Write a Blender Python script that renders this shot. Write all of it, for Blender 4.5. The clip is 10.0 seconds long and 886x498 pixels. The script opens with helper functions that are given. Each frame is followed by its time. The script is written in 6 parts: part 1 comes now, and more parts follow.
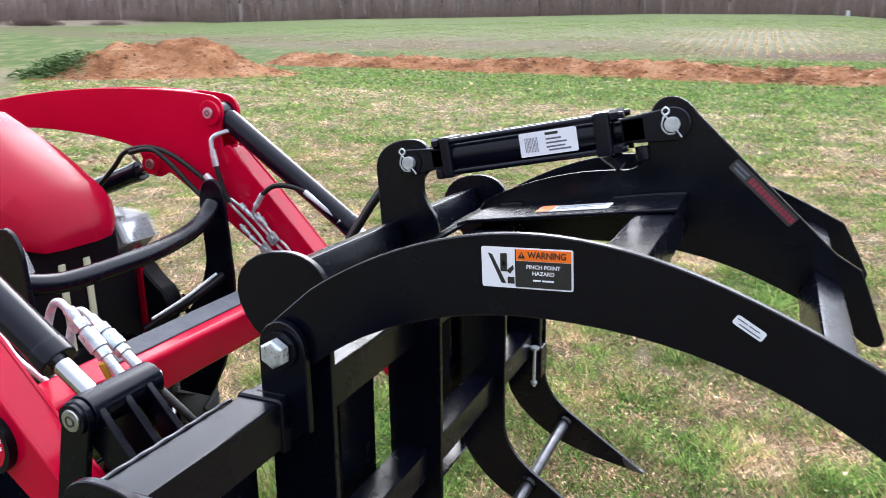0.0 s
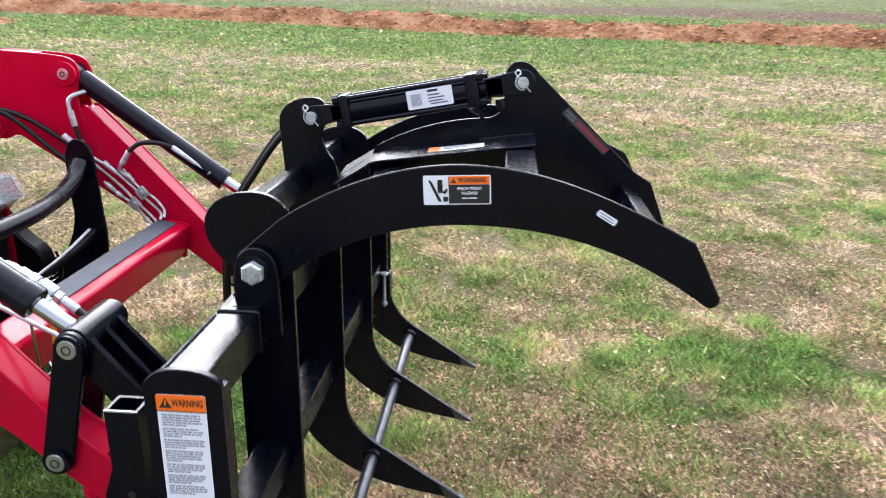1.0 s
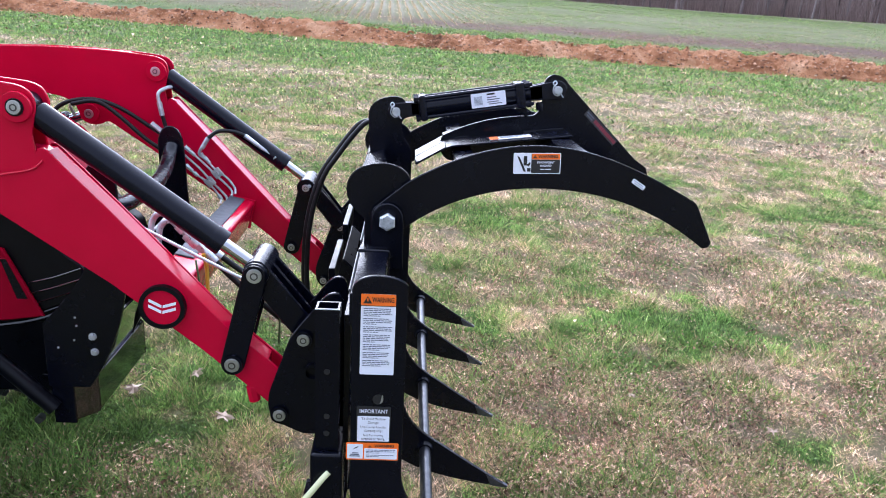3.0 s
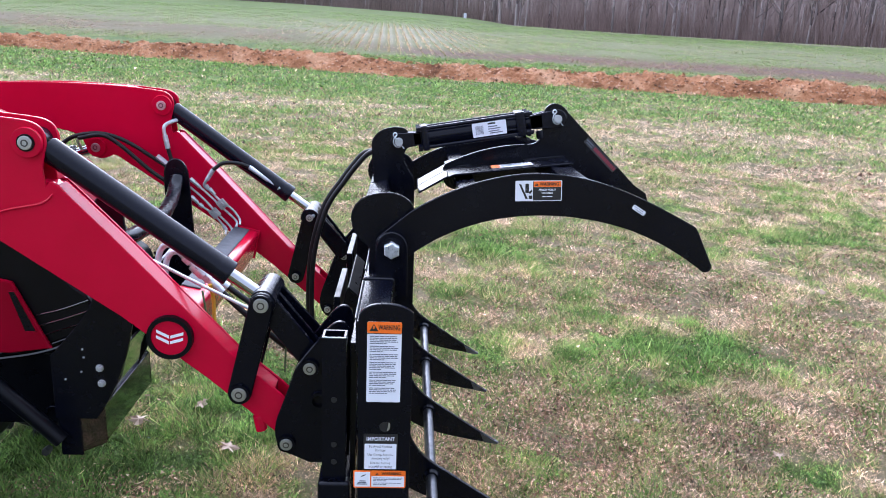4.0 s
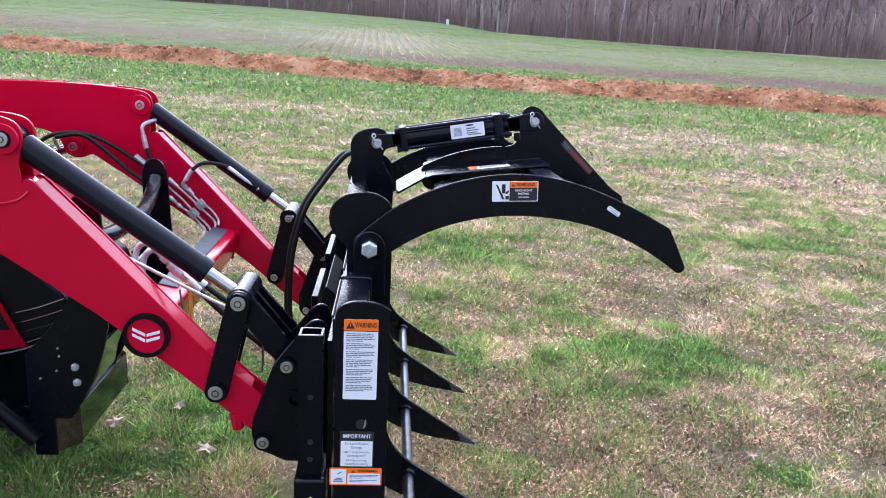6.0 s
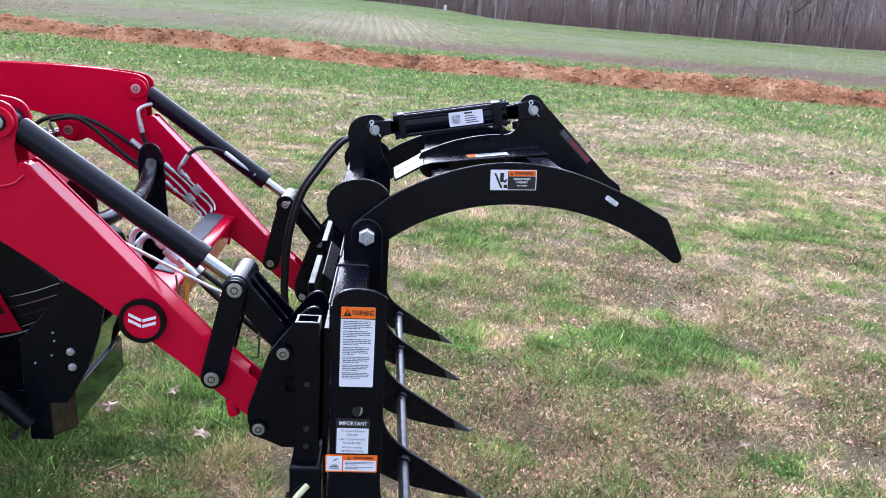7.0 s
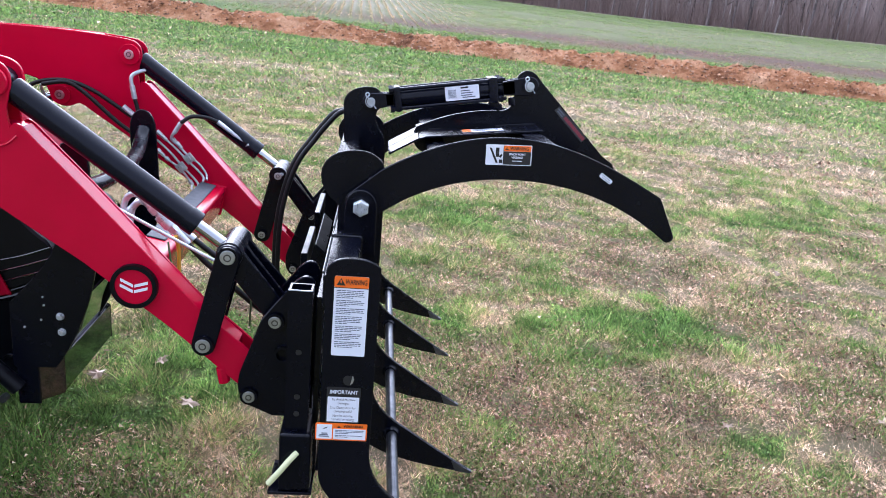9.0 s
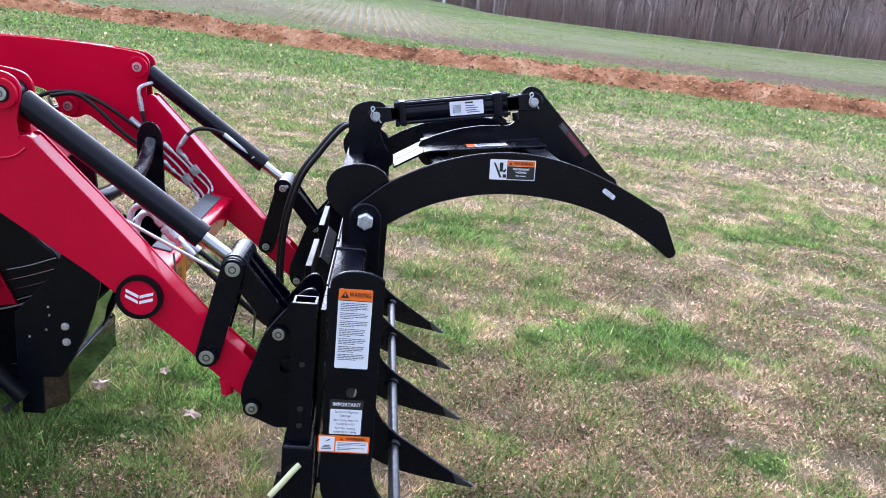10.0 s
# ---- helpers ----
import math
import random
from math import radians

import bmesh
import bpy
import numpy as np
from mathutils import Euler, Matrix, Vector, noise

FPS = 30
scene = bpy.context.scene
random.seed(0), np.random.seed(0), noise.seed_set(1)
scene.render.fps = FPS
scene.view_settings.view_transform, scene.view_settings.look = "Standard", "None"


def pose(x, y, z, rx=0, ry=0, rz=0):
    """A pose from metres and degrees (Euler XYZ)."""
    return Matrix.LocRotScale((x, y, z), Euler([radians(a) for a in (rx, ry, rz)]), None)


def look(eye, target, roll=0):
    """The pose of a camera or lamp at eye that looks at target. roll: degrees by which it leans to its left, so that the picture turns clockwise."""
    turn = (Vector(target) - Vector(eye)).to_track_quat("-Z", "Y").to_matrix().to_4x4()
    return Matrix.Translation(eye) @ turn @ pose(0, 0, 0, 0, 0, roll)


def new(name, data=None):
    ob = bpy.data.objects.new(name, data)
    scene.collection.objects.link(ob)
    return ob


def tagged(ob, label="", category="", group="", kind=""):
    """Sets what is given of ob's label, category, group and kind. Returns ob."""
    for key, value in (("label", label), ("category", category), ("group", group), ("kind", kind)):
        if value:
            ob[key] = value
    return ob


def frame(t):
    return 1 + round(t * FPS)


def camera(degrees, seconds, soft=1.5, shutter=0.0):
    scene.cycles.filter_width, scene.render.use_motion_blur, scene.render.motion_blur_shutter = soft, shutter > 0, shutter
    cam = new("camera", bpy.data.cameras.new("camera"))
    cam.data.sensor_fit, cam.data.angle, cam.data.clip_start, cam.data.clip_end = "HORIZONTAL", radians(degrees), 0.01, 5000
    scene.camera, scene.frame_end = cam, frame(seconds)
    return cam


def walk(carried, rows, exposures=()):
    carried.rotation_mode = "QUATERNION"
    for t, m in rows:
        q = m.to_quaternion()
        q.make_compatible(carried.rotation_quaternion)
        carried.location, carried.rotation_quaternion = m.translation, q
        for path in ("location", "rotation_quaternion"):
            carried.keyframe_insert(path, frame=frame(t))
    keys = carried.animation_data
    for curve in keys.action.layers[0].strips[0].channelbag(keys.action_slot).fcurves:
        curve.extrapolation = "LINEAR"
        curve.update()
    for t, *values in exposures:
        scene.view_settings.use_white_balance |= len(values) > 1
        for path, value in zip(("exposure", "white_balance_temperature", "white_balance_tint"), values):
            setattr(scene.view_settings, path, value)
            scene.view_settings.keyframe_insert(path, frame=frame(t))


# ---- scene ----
cam = camera(60.9, 10.0, soft=0.65, shutter=0.3)
PATH = [
    (0, (-0.014, 0.016, 1.516), (-0.792, 1.792, 1.024), -0.4),
    (0.5, (-0.11, -0.167, 1.545), (-0.594, 1.701, 1.016), -1.5),
    (1, (-0.204, -0.41, 1.567), (-0.361, 1.487, 0.955), 0.6),
    (1.5, (-0.237, -0.655, 1.559), (-0.276, 1.251, 0.952), 2.6),
    (2, (-0.366, -0.81, 1.572), (-0.354, 1.089, 0.944), 2.2),
    (2.5, (-0.558, -0.933, 1.572), (-0.461, 0.968, 0.958), 2.7),
    (2.7, (-0.605, -0.966, 1.578), (-0.496, 0.939, 0.979), 3.4),
    (3.8, (-0.636, -1.006, 1.601), (-0.537, 0.922, 1.078), 2.3),
    (4, (-0.633, -1.011, 1.595), (-0.531, 0.921, 1.087), 2.4),
    (4.5, (-0.63, -1.014, 1.595), (-0.512, 0.922, 1.104), 2.7),
    (5, (-0.635, -1.026, 1.597), (-0.514, 0.912, 1.121), 2.9),
    (5.5, (-0.629, -1.032, 1.589), (-0.499, 0.906, 1.113), 3.1),
    (6, (-0.622, -1.032, 1.584), (-0.472, 0.901, 1.093), 3.0),
    (6.2, (-0.625, -1.027, 1.588), (-0.469, 0.902, 1.084), 3.2),
    (7.3, (-0.63, -1.027, 1.583), (-0.462, 0.896, 1.059), 4.0),
    (7.5, (-0.632, -1.034, 1.572), (-0.458, 0.889, 1.05), 4.3),
    (8, (-0.621, -1.037, 1.562), (-0.424, 0.877, 1.018), 4.7),
    (8.5, (-0.632, -1.036, 1.562), (-0.423, 0.87, 0.995), 4.8),
    (9, (-0.642, -1.037, 1.566), (-0.443, 0.87, 0.997), 5.4),
    (9.5, (-0.647, -1.044, 1.571), (-0.456, 0.869, 1.021), 5.9),
    (10, (-0.646, -1.047, 1.572), (-0.456, 0.87, 1.034), 5.8),
]
walk(cam, [(t, look(eye, target, roll)) for t, eye, target, roll in PATH], [(0, 0.74, 5950, 10), (1, 0.74, 5950, 10), (2.5, 0.65, 5360, 15), (10, 0.65, 5360, 15)])
# ---- sky, sun and exposure ----
world = bpy.data.worlds.new("overcast_sky")
scene.world = world
world.use_nodes = True
wn, wl = world.node_tree.nodes, world.node_tree.links
wbg = wn["Background"]
sky = wn.new("ShaderNodeTexSky")
sky.sky_type, sky.sun_disc = 'NISHITA', False
sky.sun_elevation, sky.sun_rotation = radians(34), radians(-15)
sky.dust_density, sky.air_density, sky.ozone_density = 4.0, 1.0, 1.0
cloud = wn.new("ShaderNodeMix")
cloud.data_type = 'RGBA'
cloud.inputs[0].default_value = 0.86
cloud.inputs[7].default_value = (8.6, 8.7, 9.3, 1)
wl.new(sky.outputs[0], cloud.inputs[6])
# the overcast is brightest round the veiled sun
wtc, wdot, wmap, wmul = wn.new("ShaderNodeTexCoord"), wn.new("ShaderNodeVectorMath"), wn.new("ShaderNodeMapRange"), wn.new("ShaderNodeVectorMath")
wdot.operation, wmul.operation = 'DOT_PRODUCT', 'SCALE'
wdot.inputs[1].default_value = Vector((-0.22, 0.80, 0.56)).normalized()
wmap.interpolation_type = 'SMOOTHERSTEP'
for key, val in (("From Min", -0.5), ("From Max", 1.03), ("To Min", 0.75), ("To Max", 2.7)):
    wmap.inputs[key].default_value = val
wl.new(wtc.outputs["Generated"], wdot.inputs[0])
wl.new(wdot.outputs["Value"], wmap.inputs["Value"])
wl.new(cloud.outputs[2], wmul.inputs[0])
wl.new(wmap.outputs[0], wmul.inputs["Scale"])
wl.new(wmul.outputs[0], wbg.inputs[0])
wbg.inputs[1].default_value = 0.12
sun_data = bpy.data.lights.new("sun", 'SUN')
sun_data.energy, sun_data.angle, sun_data.color = 1.5, radians(36), (1.0, 0.96, 0.91)
sun = new("sun", sun_data)
sun.matrix_world = look((-2.2, 9.5, 5.6), (0, 1.5, 0))

# ---- materials ----


def make_mat(name):
    m = bpy.data.materials.new(name)
    m.use_nodes = True
    return m, m.node_tree.nodes, m.node_tree.links, m.node_tree.nodes["Principled BSDF"]


def ramp(nodes, stops):
    r = nodes.new("ShaderNodeValToRGB")
    e = r.color_ramp.elements
    e[0].position, e[0].color = stops[0][0], (*stops[0][1], 1)
    e[1].position, e[1].color = stops[-1][0], (*stops[-1][1], 1)
    for p, c in stops[1:-1]:
        k = e.new(p)
        k.color = (*c, 1)
    return r


def noise_tex(nodes, links, scale, detail=4.0, rough=0.55, coords='Object'):
    tc = nodes.new("ShaderNodeTexCoord")
    n = nodes.new("ShaderNodeTexNoise")
    n.inputs["Scale"].default_value, n.inputs["Detail"].default_value = scale, detail
    n.inputs["Roughness"].default_value = rough
    links.new(tc.outputs[coords], n.inputs["Vector"])
    return n


def bump_from(nodes, links, src, bsdf, strength, dist):
    b = nodes.new("ShaderNodeBump")
    b.inputs["Strength"].default_value, b.inputs["Distance"].default_value = strength, dist
    links.new(src, b.inputs["Height"])
    links.new(b.outputs[0], bsdf.inputs["Normal"])


def paint(name, c0, c1, rough0, rough1, metal=0.0, coat=0.0, scale=6.0, peel=0.02, spec=0.5, dust=0.0):
    """A surface with slow colour drift, uneven gloss and a fine orange-peel relief."""
    m, n, l, b = make_mat(name)
    big, fine = noise_tex(n, l, scale), noise_tex(n, l, scale * 40, 3)
    r = ramp(n, [(0.3, c0), (0.7, c1)])
    l.new(big.outputs[0], r.inputs[0])
    l.new(r.outputs[0], b.inputs["Base Color"])
    if dust:
        # sparse scuffs and specks of dust
        specks, over = ramp(n, [(0.66, (0, 0, 0)), (0.76, (dust, dust, dust * 1.15))]), n.new("ShaderNodeVectorMath")
        l.new(noise_tex(n, l, scale * 4, 9, 0.75).outputs[0], specks.inputs[0])
        over.operation = 'ADD'
        l.new(r.outputs[0], over.inputs[0])
        l.new(specks.outputs[0], over.inputs[1])
        l.new(over.outputs[0], b.inputs["Base Color"])
    mix = n.new("ShaderNodeMapRange")
    mix.inputs["From Min"].default_value, mix.inputs["From Max"].default_value = 0.3, 0.7
    mix.inputs["To Min"].default_value, mix.inputs["To Max"].default_value = rough0, rough1
    l.new(noise_tex(n, l, scale * 3, 6).outputs[0], mix.inputs["Value"])
    l.new(mix.outputs[0], b.inputs["Roughness"])
    b.inputs["Metallic"].default_value = metal
    b.inputs["Coat Weight"].default_value = coat
    b.inputs["Coat Roughness"].default_value = 0.06
    b.inputs["Specular IOR Level"].default_value = spec
    if peel:
        bump_from(n, l, fine.outputs[0], b, peel * 4, 0.0006)
    return m


RED = paint("red_paint", (0.44, 0.0009, 0.025), (0.49, 0.0013, 0.030), 0.12, 0.2, spec=0.18)
HOOD_RED = paint("hood_red", (0.22, 0.0008, 0.014), (0.25, 0.0011, 0.017), 0.20, 0.28, spec=0.07)
BLACK = paint("black_powder_coat", (0.0008, 0.0012, 0.0046), (0.0016, 0.0022, 0.0066), 0.20, 0.30, peel=0.03, spec=0.23, dust=0.02)
GLOSS_BLACK = paint("gloss_black", (0.002, 0.002, 0.003), (0.003, 0.003, 0.004), 0.05, 0.09, peel=0.01, coat=0.6)
SATIN = paint("satin_black", (0.0020, 0.0026, 0.0048), (0.0032, 0.0038, 0.0062), 0.25, 0.4, spec=0.16)
CYL_BLACK = paint("cylinder_black", (0.0024, 0.0031, 0.0085), (0.0036, 0.0045, 0.0115), 0.18, 0.26, spec=0.24)
RUBBER = paint("rubber", (0.004, 0.004, 0.0048), (0.007, 0.007, 0.008), 0.4, 0.55, spec=0.3)
TYRE = paint("tyre_rubber", (0.009, 0.009, 0.009), (0.016, 0.016, 0.015), 0.65, 0.85)
PLASTIC = paint("black_plastic", (0.0022, 0.0026, 0.0046), (0.0038, 0.0042, 0.0064), 0.28, 0.42, spec=0.16)
ZINC = paint("zinc_plate", (0.40, 0.44, 0.48), (0.66, 0.69, 0.73), 0.24, 0.42, metal=0.6, scale=60)
STEEL = paint("bare_steel", (0.46, 0.48, 0.50), (0.62, 0.64, 0.66), 0.28, 0.45, metal=1.0, scale=40)
DULL = paint("dull_steel", (0.10, 0.10, 0.105), (0.16, 0.16, 0.165), 0.35, 0.5, metal=1.0, scale=40)
# grey of the rubbed tine points, also painted-in sheen on tine rod and tube edge
WORN_AND_SHEEN = paint("worn_steel_and_sheen", (0.05, 0.052, 0.060), (0.10, 0.103, 0.115), 0.30, 0.45, metal=0.8, scale=30)
CHROME = paint("chrome", (0.40, 0.41, 0.44), (0.50, 0.51, 0.54), 0.05, 0.12, metal=1.0, peel=0)
GREY_TAPE = paint("grey_grip_tape", (0.045, 0.050, 0.062), (0.065, 0.070, 0.084), 0.6, 0.75, scale=20, peel=0.06)
WHITE = paint("label_white", (0.74, 0.77, 0.86), (0.80, 0.82, 0.90), 0.3, 0.4, peel=0)
ORANGE = paint("label_orange", (0.86, 0.155, 0.008), (0.90, 0.17, 0.01), 0.3, 0.4, peel=0)
INK = paint("label_ink", (0.012, 0.012, 0.014), (0.016, 0.016, 0.018), 0.35, 0.45, peel=0)
GREY_INK = paint("label_grey", (0.10, 0.11, 0.15), (0.13, 0.145, 0.19), 0.4, 0.5, peel=0)
DARK_LABEL = paint("dark_decal", (0.028, 0.028, 0.03), (0.035, 0.035, 0.038), 0.3, 0.4, peel=0)
RED_INK = paint("decal_red", (0.21, 0.022, 0.045), (0.26, 0.03, 0.055), 0.35, 0.45, peel=0)
YELLOW = paint("yellow_strap", (0.55, 0.30, 0.02), (0.62, 0.36, 0.03), 0.5, 0.6, peel=0)
GREEN_CORD = paint("green_cord", (0.05, 0.09, 0.03), (0.07, 0.12, 0.04), 0.6, 0.7, peel=0)
LEVER = paint("lever_grip", (0.60, 0.62, 0.34), (0.66, 0.68, 0.40), 0.35, 0.45, peel=0)
CREAM = paint("pale_plastic", (0.50, 0.52, 0.36), (0.56, 0.57, 0.40), 0.3, 0.4, peel=0)
LEAF = paint("dry_leaf", (0.20, 0.12, 0.07), (0.58, 0.46, 0.36), 0.6, 0.8, scale=12)
LENS, LN, LL, LB = make_mat("lamp_lens")
LB.inputs["Base Color"].default_value = (0.9, 0.92, 0.93, 1)
LB.inputs["Roughness"].default_value = 0.02
LB.inputs["Alpha"].default_value = 0.22


def clay(name):
    m, n, l, b = make_mat(name)
    big, mid, fine = noise_tex(n, l, 0.9, 5), noise_tex(n, l, 5, 10, 0.9), noise_tex(n, l, 9, 10, 0.85)
    add = n.new("ShaderNodeMath")
    add.operation = 'MULTIPLY_ADD'
    add.inputs[1].default_value, add.inputs[2].default_value = 0.55, 0.0
    l.new(mid.outputs[0], add.inputs[0])
    l.new(big.outputs[0], add.inputs[2])
    r = ramp(n, [(0.55, (0.095, 0.042, 0.022)), (0.66, (0.30, 0.130, 0.060)), (0.78, (0.46, 0.215, 0.105)), (0.95, (0.62, 0.36, 0.21))])
    l.new(add.outputs[0], r.inputs[0])
    l.new(r.outputs[0], b.inputs["Base Color"])
    b.inputs["Roughness"].default_value = 0.95
    b.inputs["Specular IOR Level"].default_value = 0.15
    bump_from(n, l, fine.outputs[0], b, 1.0, 0.12)
    return m


CLAY = clay("red_clay")


def bark(name, c0, c1):
    m, n, l, b = make_mat(name)
    g = n.new("ShaderNodeNewGeometry")
    r = ramp(n, [(0.0, c0), (1.0, c1)])
    l.new(g.outputs["Random Per Island"], r.inputs[0])
    l.new(r.outputs[0], b.inputs["Base Color"])
    b.inputs["Roughness"].default_value = 0.9
    b.inputs["Specular IOR Level"].default_value = 0.1
    return m


BARK = bark("bare_bark", (0.06, 0.047, 0.046), (0.38, 0.33, 0.32))
TWIG = bark("twigs", (0.19, 0.143, 0.130), (0.37, 0.292, 0.272))
CRUMB = bark("clay_crumbs", (0.10, 0.045, 0.025), (0.60, 0.36, 0.23))
BRUSH = bark("brush_stems", (0.15, 0.108, 0.098), (0.33, 0.255, 0.235))

# Turf: the attribute "dry" runs from lush green (0) to straw (1), "zone" from lawn (0) to the crop field (1).


def attr(n, name):
    a = n.new("ShaderNodeAttribute")
    a.attribute_name = name
    return a.outputs["Fac"]


def turf():
    m, n, l, b = make_mat("turf")
    fine, mid = noise_tex(n, l, 30, 10, 0.85), noise_tex(n, l, 2.2, 6, 0.65)
    grain = n.new("ShaderNodeMath")
    grain.operation = 'MULTIPLY_ADD'
    l.new(fine.outputs[0], grain.inputs[0])
    grain.inputs[1].default_value = 1.3
    l.new(attr(n, "dry"), grain.inputs[2])
    g2 = n.new("ShaderNodeMath")
    g2.operation = 'MULTIPLY_ADD'
    l.new(mid.outputs[0], g2.inputs[0])
    g2.inputs[1].default_value = 0.5
    l.new(grain.outputs[0], g2.inputs[2])
    r = ramp(n, [(0.35, (0.026, 0.045, 0.012)), (0.60, (0.065, 0.098, 0.024)), (0.85, (0.12, 0.125, 0.048)),
                 (1.05, (0.108, 0.092, 0.048)), (1.30, (0.175, 0.142, 0.088))])
    norm = n.new("ShaderNodeMapRange")
    norm.inputs["From Min"].default_value, norm.inputs["From Max"].default_value = 0.56, 2.15
    l.new(g2.outputs[0], norm.inputs["Value"])
    for e, p in zip(r.color_ramp.elements, (0.08, 0.27, 0.46, 0.66, 0.92)):
        e.position = p
    l.new(norm.outputs[0], r.inputs[0])
    # crop field: thin green over pale stubble, purple-brown weeds on the near strip
    fmix = n.new("ShaderNodeMix")
    fmix.data_type = 'RGBA'
    fr = ramp(n, [(0.22, (0.062, 0.095, 0.021)), (0.38, (0.092, 0.115, 0.037)), (0.55, (0.135, 0.132, 0.072)), (0.85, (0.28, 0.245, 0.195))])
    fsum = n.new("ShaderNodeMath")
    fsum.operation = 'MULTIPLY_ADD'
    band = noise_tex(n, l, 1.0, 12, 0.86)
    bmap = n.new("ShaderNodeMapping")
    bmap.inputs["Rotation"].default_value = (0, 0, radians(18))
    bmap.inputs["Scale"].default_value = (0.16, 0.75, 0.4)
    l.new(n.new("ShaderNodeTexCoord").outputs["Object"], bmap.inputs[0])
    l.new(bmap.outputs[0], band.inputs["Vector"])
    l.new(band.outputs[0], fsum.inputs[0])
    fsum.inputs[1].default_value = 0.85
    # drilled rows
    tc, sep, row, saw = n.new("ShaderNodeTexCoord"), n.new("ShaderNodeSeparateXYZ"), n.new("ShaderNodeMath"), n.new("ShaderNodeMath")
    l.new(tc.outputs["Object"], sep.inputs[0])
    row.operation, saw.operation = 'MULTIPLY_ADD', 'SINE'
    row.inputs[1].default_value = 11.4
    lean = n.new("ShaderNodeMath")
    lean.operation = 'MULTIPLY'
    lean.inputs[1].default_value = 0.34
    l.new(sep.outputs[1], lean.inputs[0])
    l.new(sep.outputs[0], row.inputs[0])
    l.new(lean.outputs[0], row.inputs[2])
    l.new(row.outputs[0], saw.inputs[0])
    rmul, radd = n.new("ShaderNodeMath"), n.new("ShaderNodeMath")
    rmul.operation, radd.operation = 'MULTIPLY', 'ADD'
    l.new(saw.outputs[0], rmul.inputs[0])
    l.new(attr(n, "rows"), rmul.inputs[1])
    l.new(rmul.outputs[0], radd.inputs[0])
    l.new(attr(n, "stubble"), radd.inputs[1])
    l.new(radd.outputs[0], fsum.inputs[2])
    l.new(fsum.outputs[0], fr.inputs[0])
    wmix = n.new("ShaderNodeMix")
    wmix.data_type = 'RGBA'
    wmix.inputs[7].default_value = (0.100, 0.058, 0.050, 1)
    patchy, wfac = n.new("ShaderNodeMapRange"), n.new("ShaderNodeMath")
    patchy.inputs["From Min"].default_value, patchy.inputs["From Max"].default_value = 0.36, 0.62
    patchy.inputs["To Min"].default_value = 0.85
    l.new(band.outputs[0], patchy.inputs["Value"])
    wfac.operation = 'MULTIPLY'
    l.new(attr(n, "weeds"), wfac.inputs[0])
    l.new(patchy.outputs[0], wfac.inputs[1])
    l.new(wfac.outputs[0], wmix.inputs[0])
    l.new(fr.outputs[0], wmix.inputs[6])
    # dry bank at the foot of the woods
    bank = n.new("ShaderNodeMix")
    bank.data_type = 'RGBA'
    bank.inputs[7].default_value = (0.20, 0.165, 0.125, 1)
    l.new(attr(n, "bank"), bank.inputs[0])
    l.new(wmix.outputs[2], bank.inputs[6])
    l.new(attr(n, "zone"), fmix.inputs[0])
    l.new(r.outputs[0], fmix.inputs[6])
    l.new(bank.outputs[2], fmix.inputs[7])
    l.new(fmix.outputs[2], b.inputs["Base Color"])
    b.inputs["Roughness"].default_value = 0.95
    b.inputs["Specular IOR Level"].default_value = 0.1
    bump_from(n, l, fine.outputs[0], b, 0.8, 0.05)
    return m


TURF = turf()


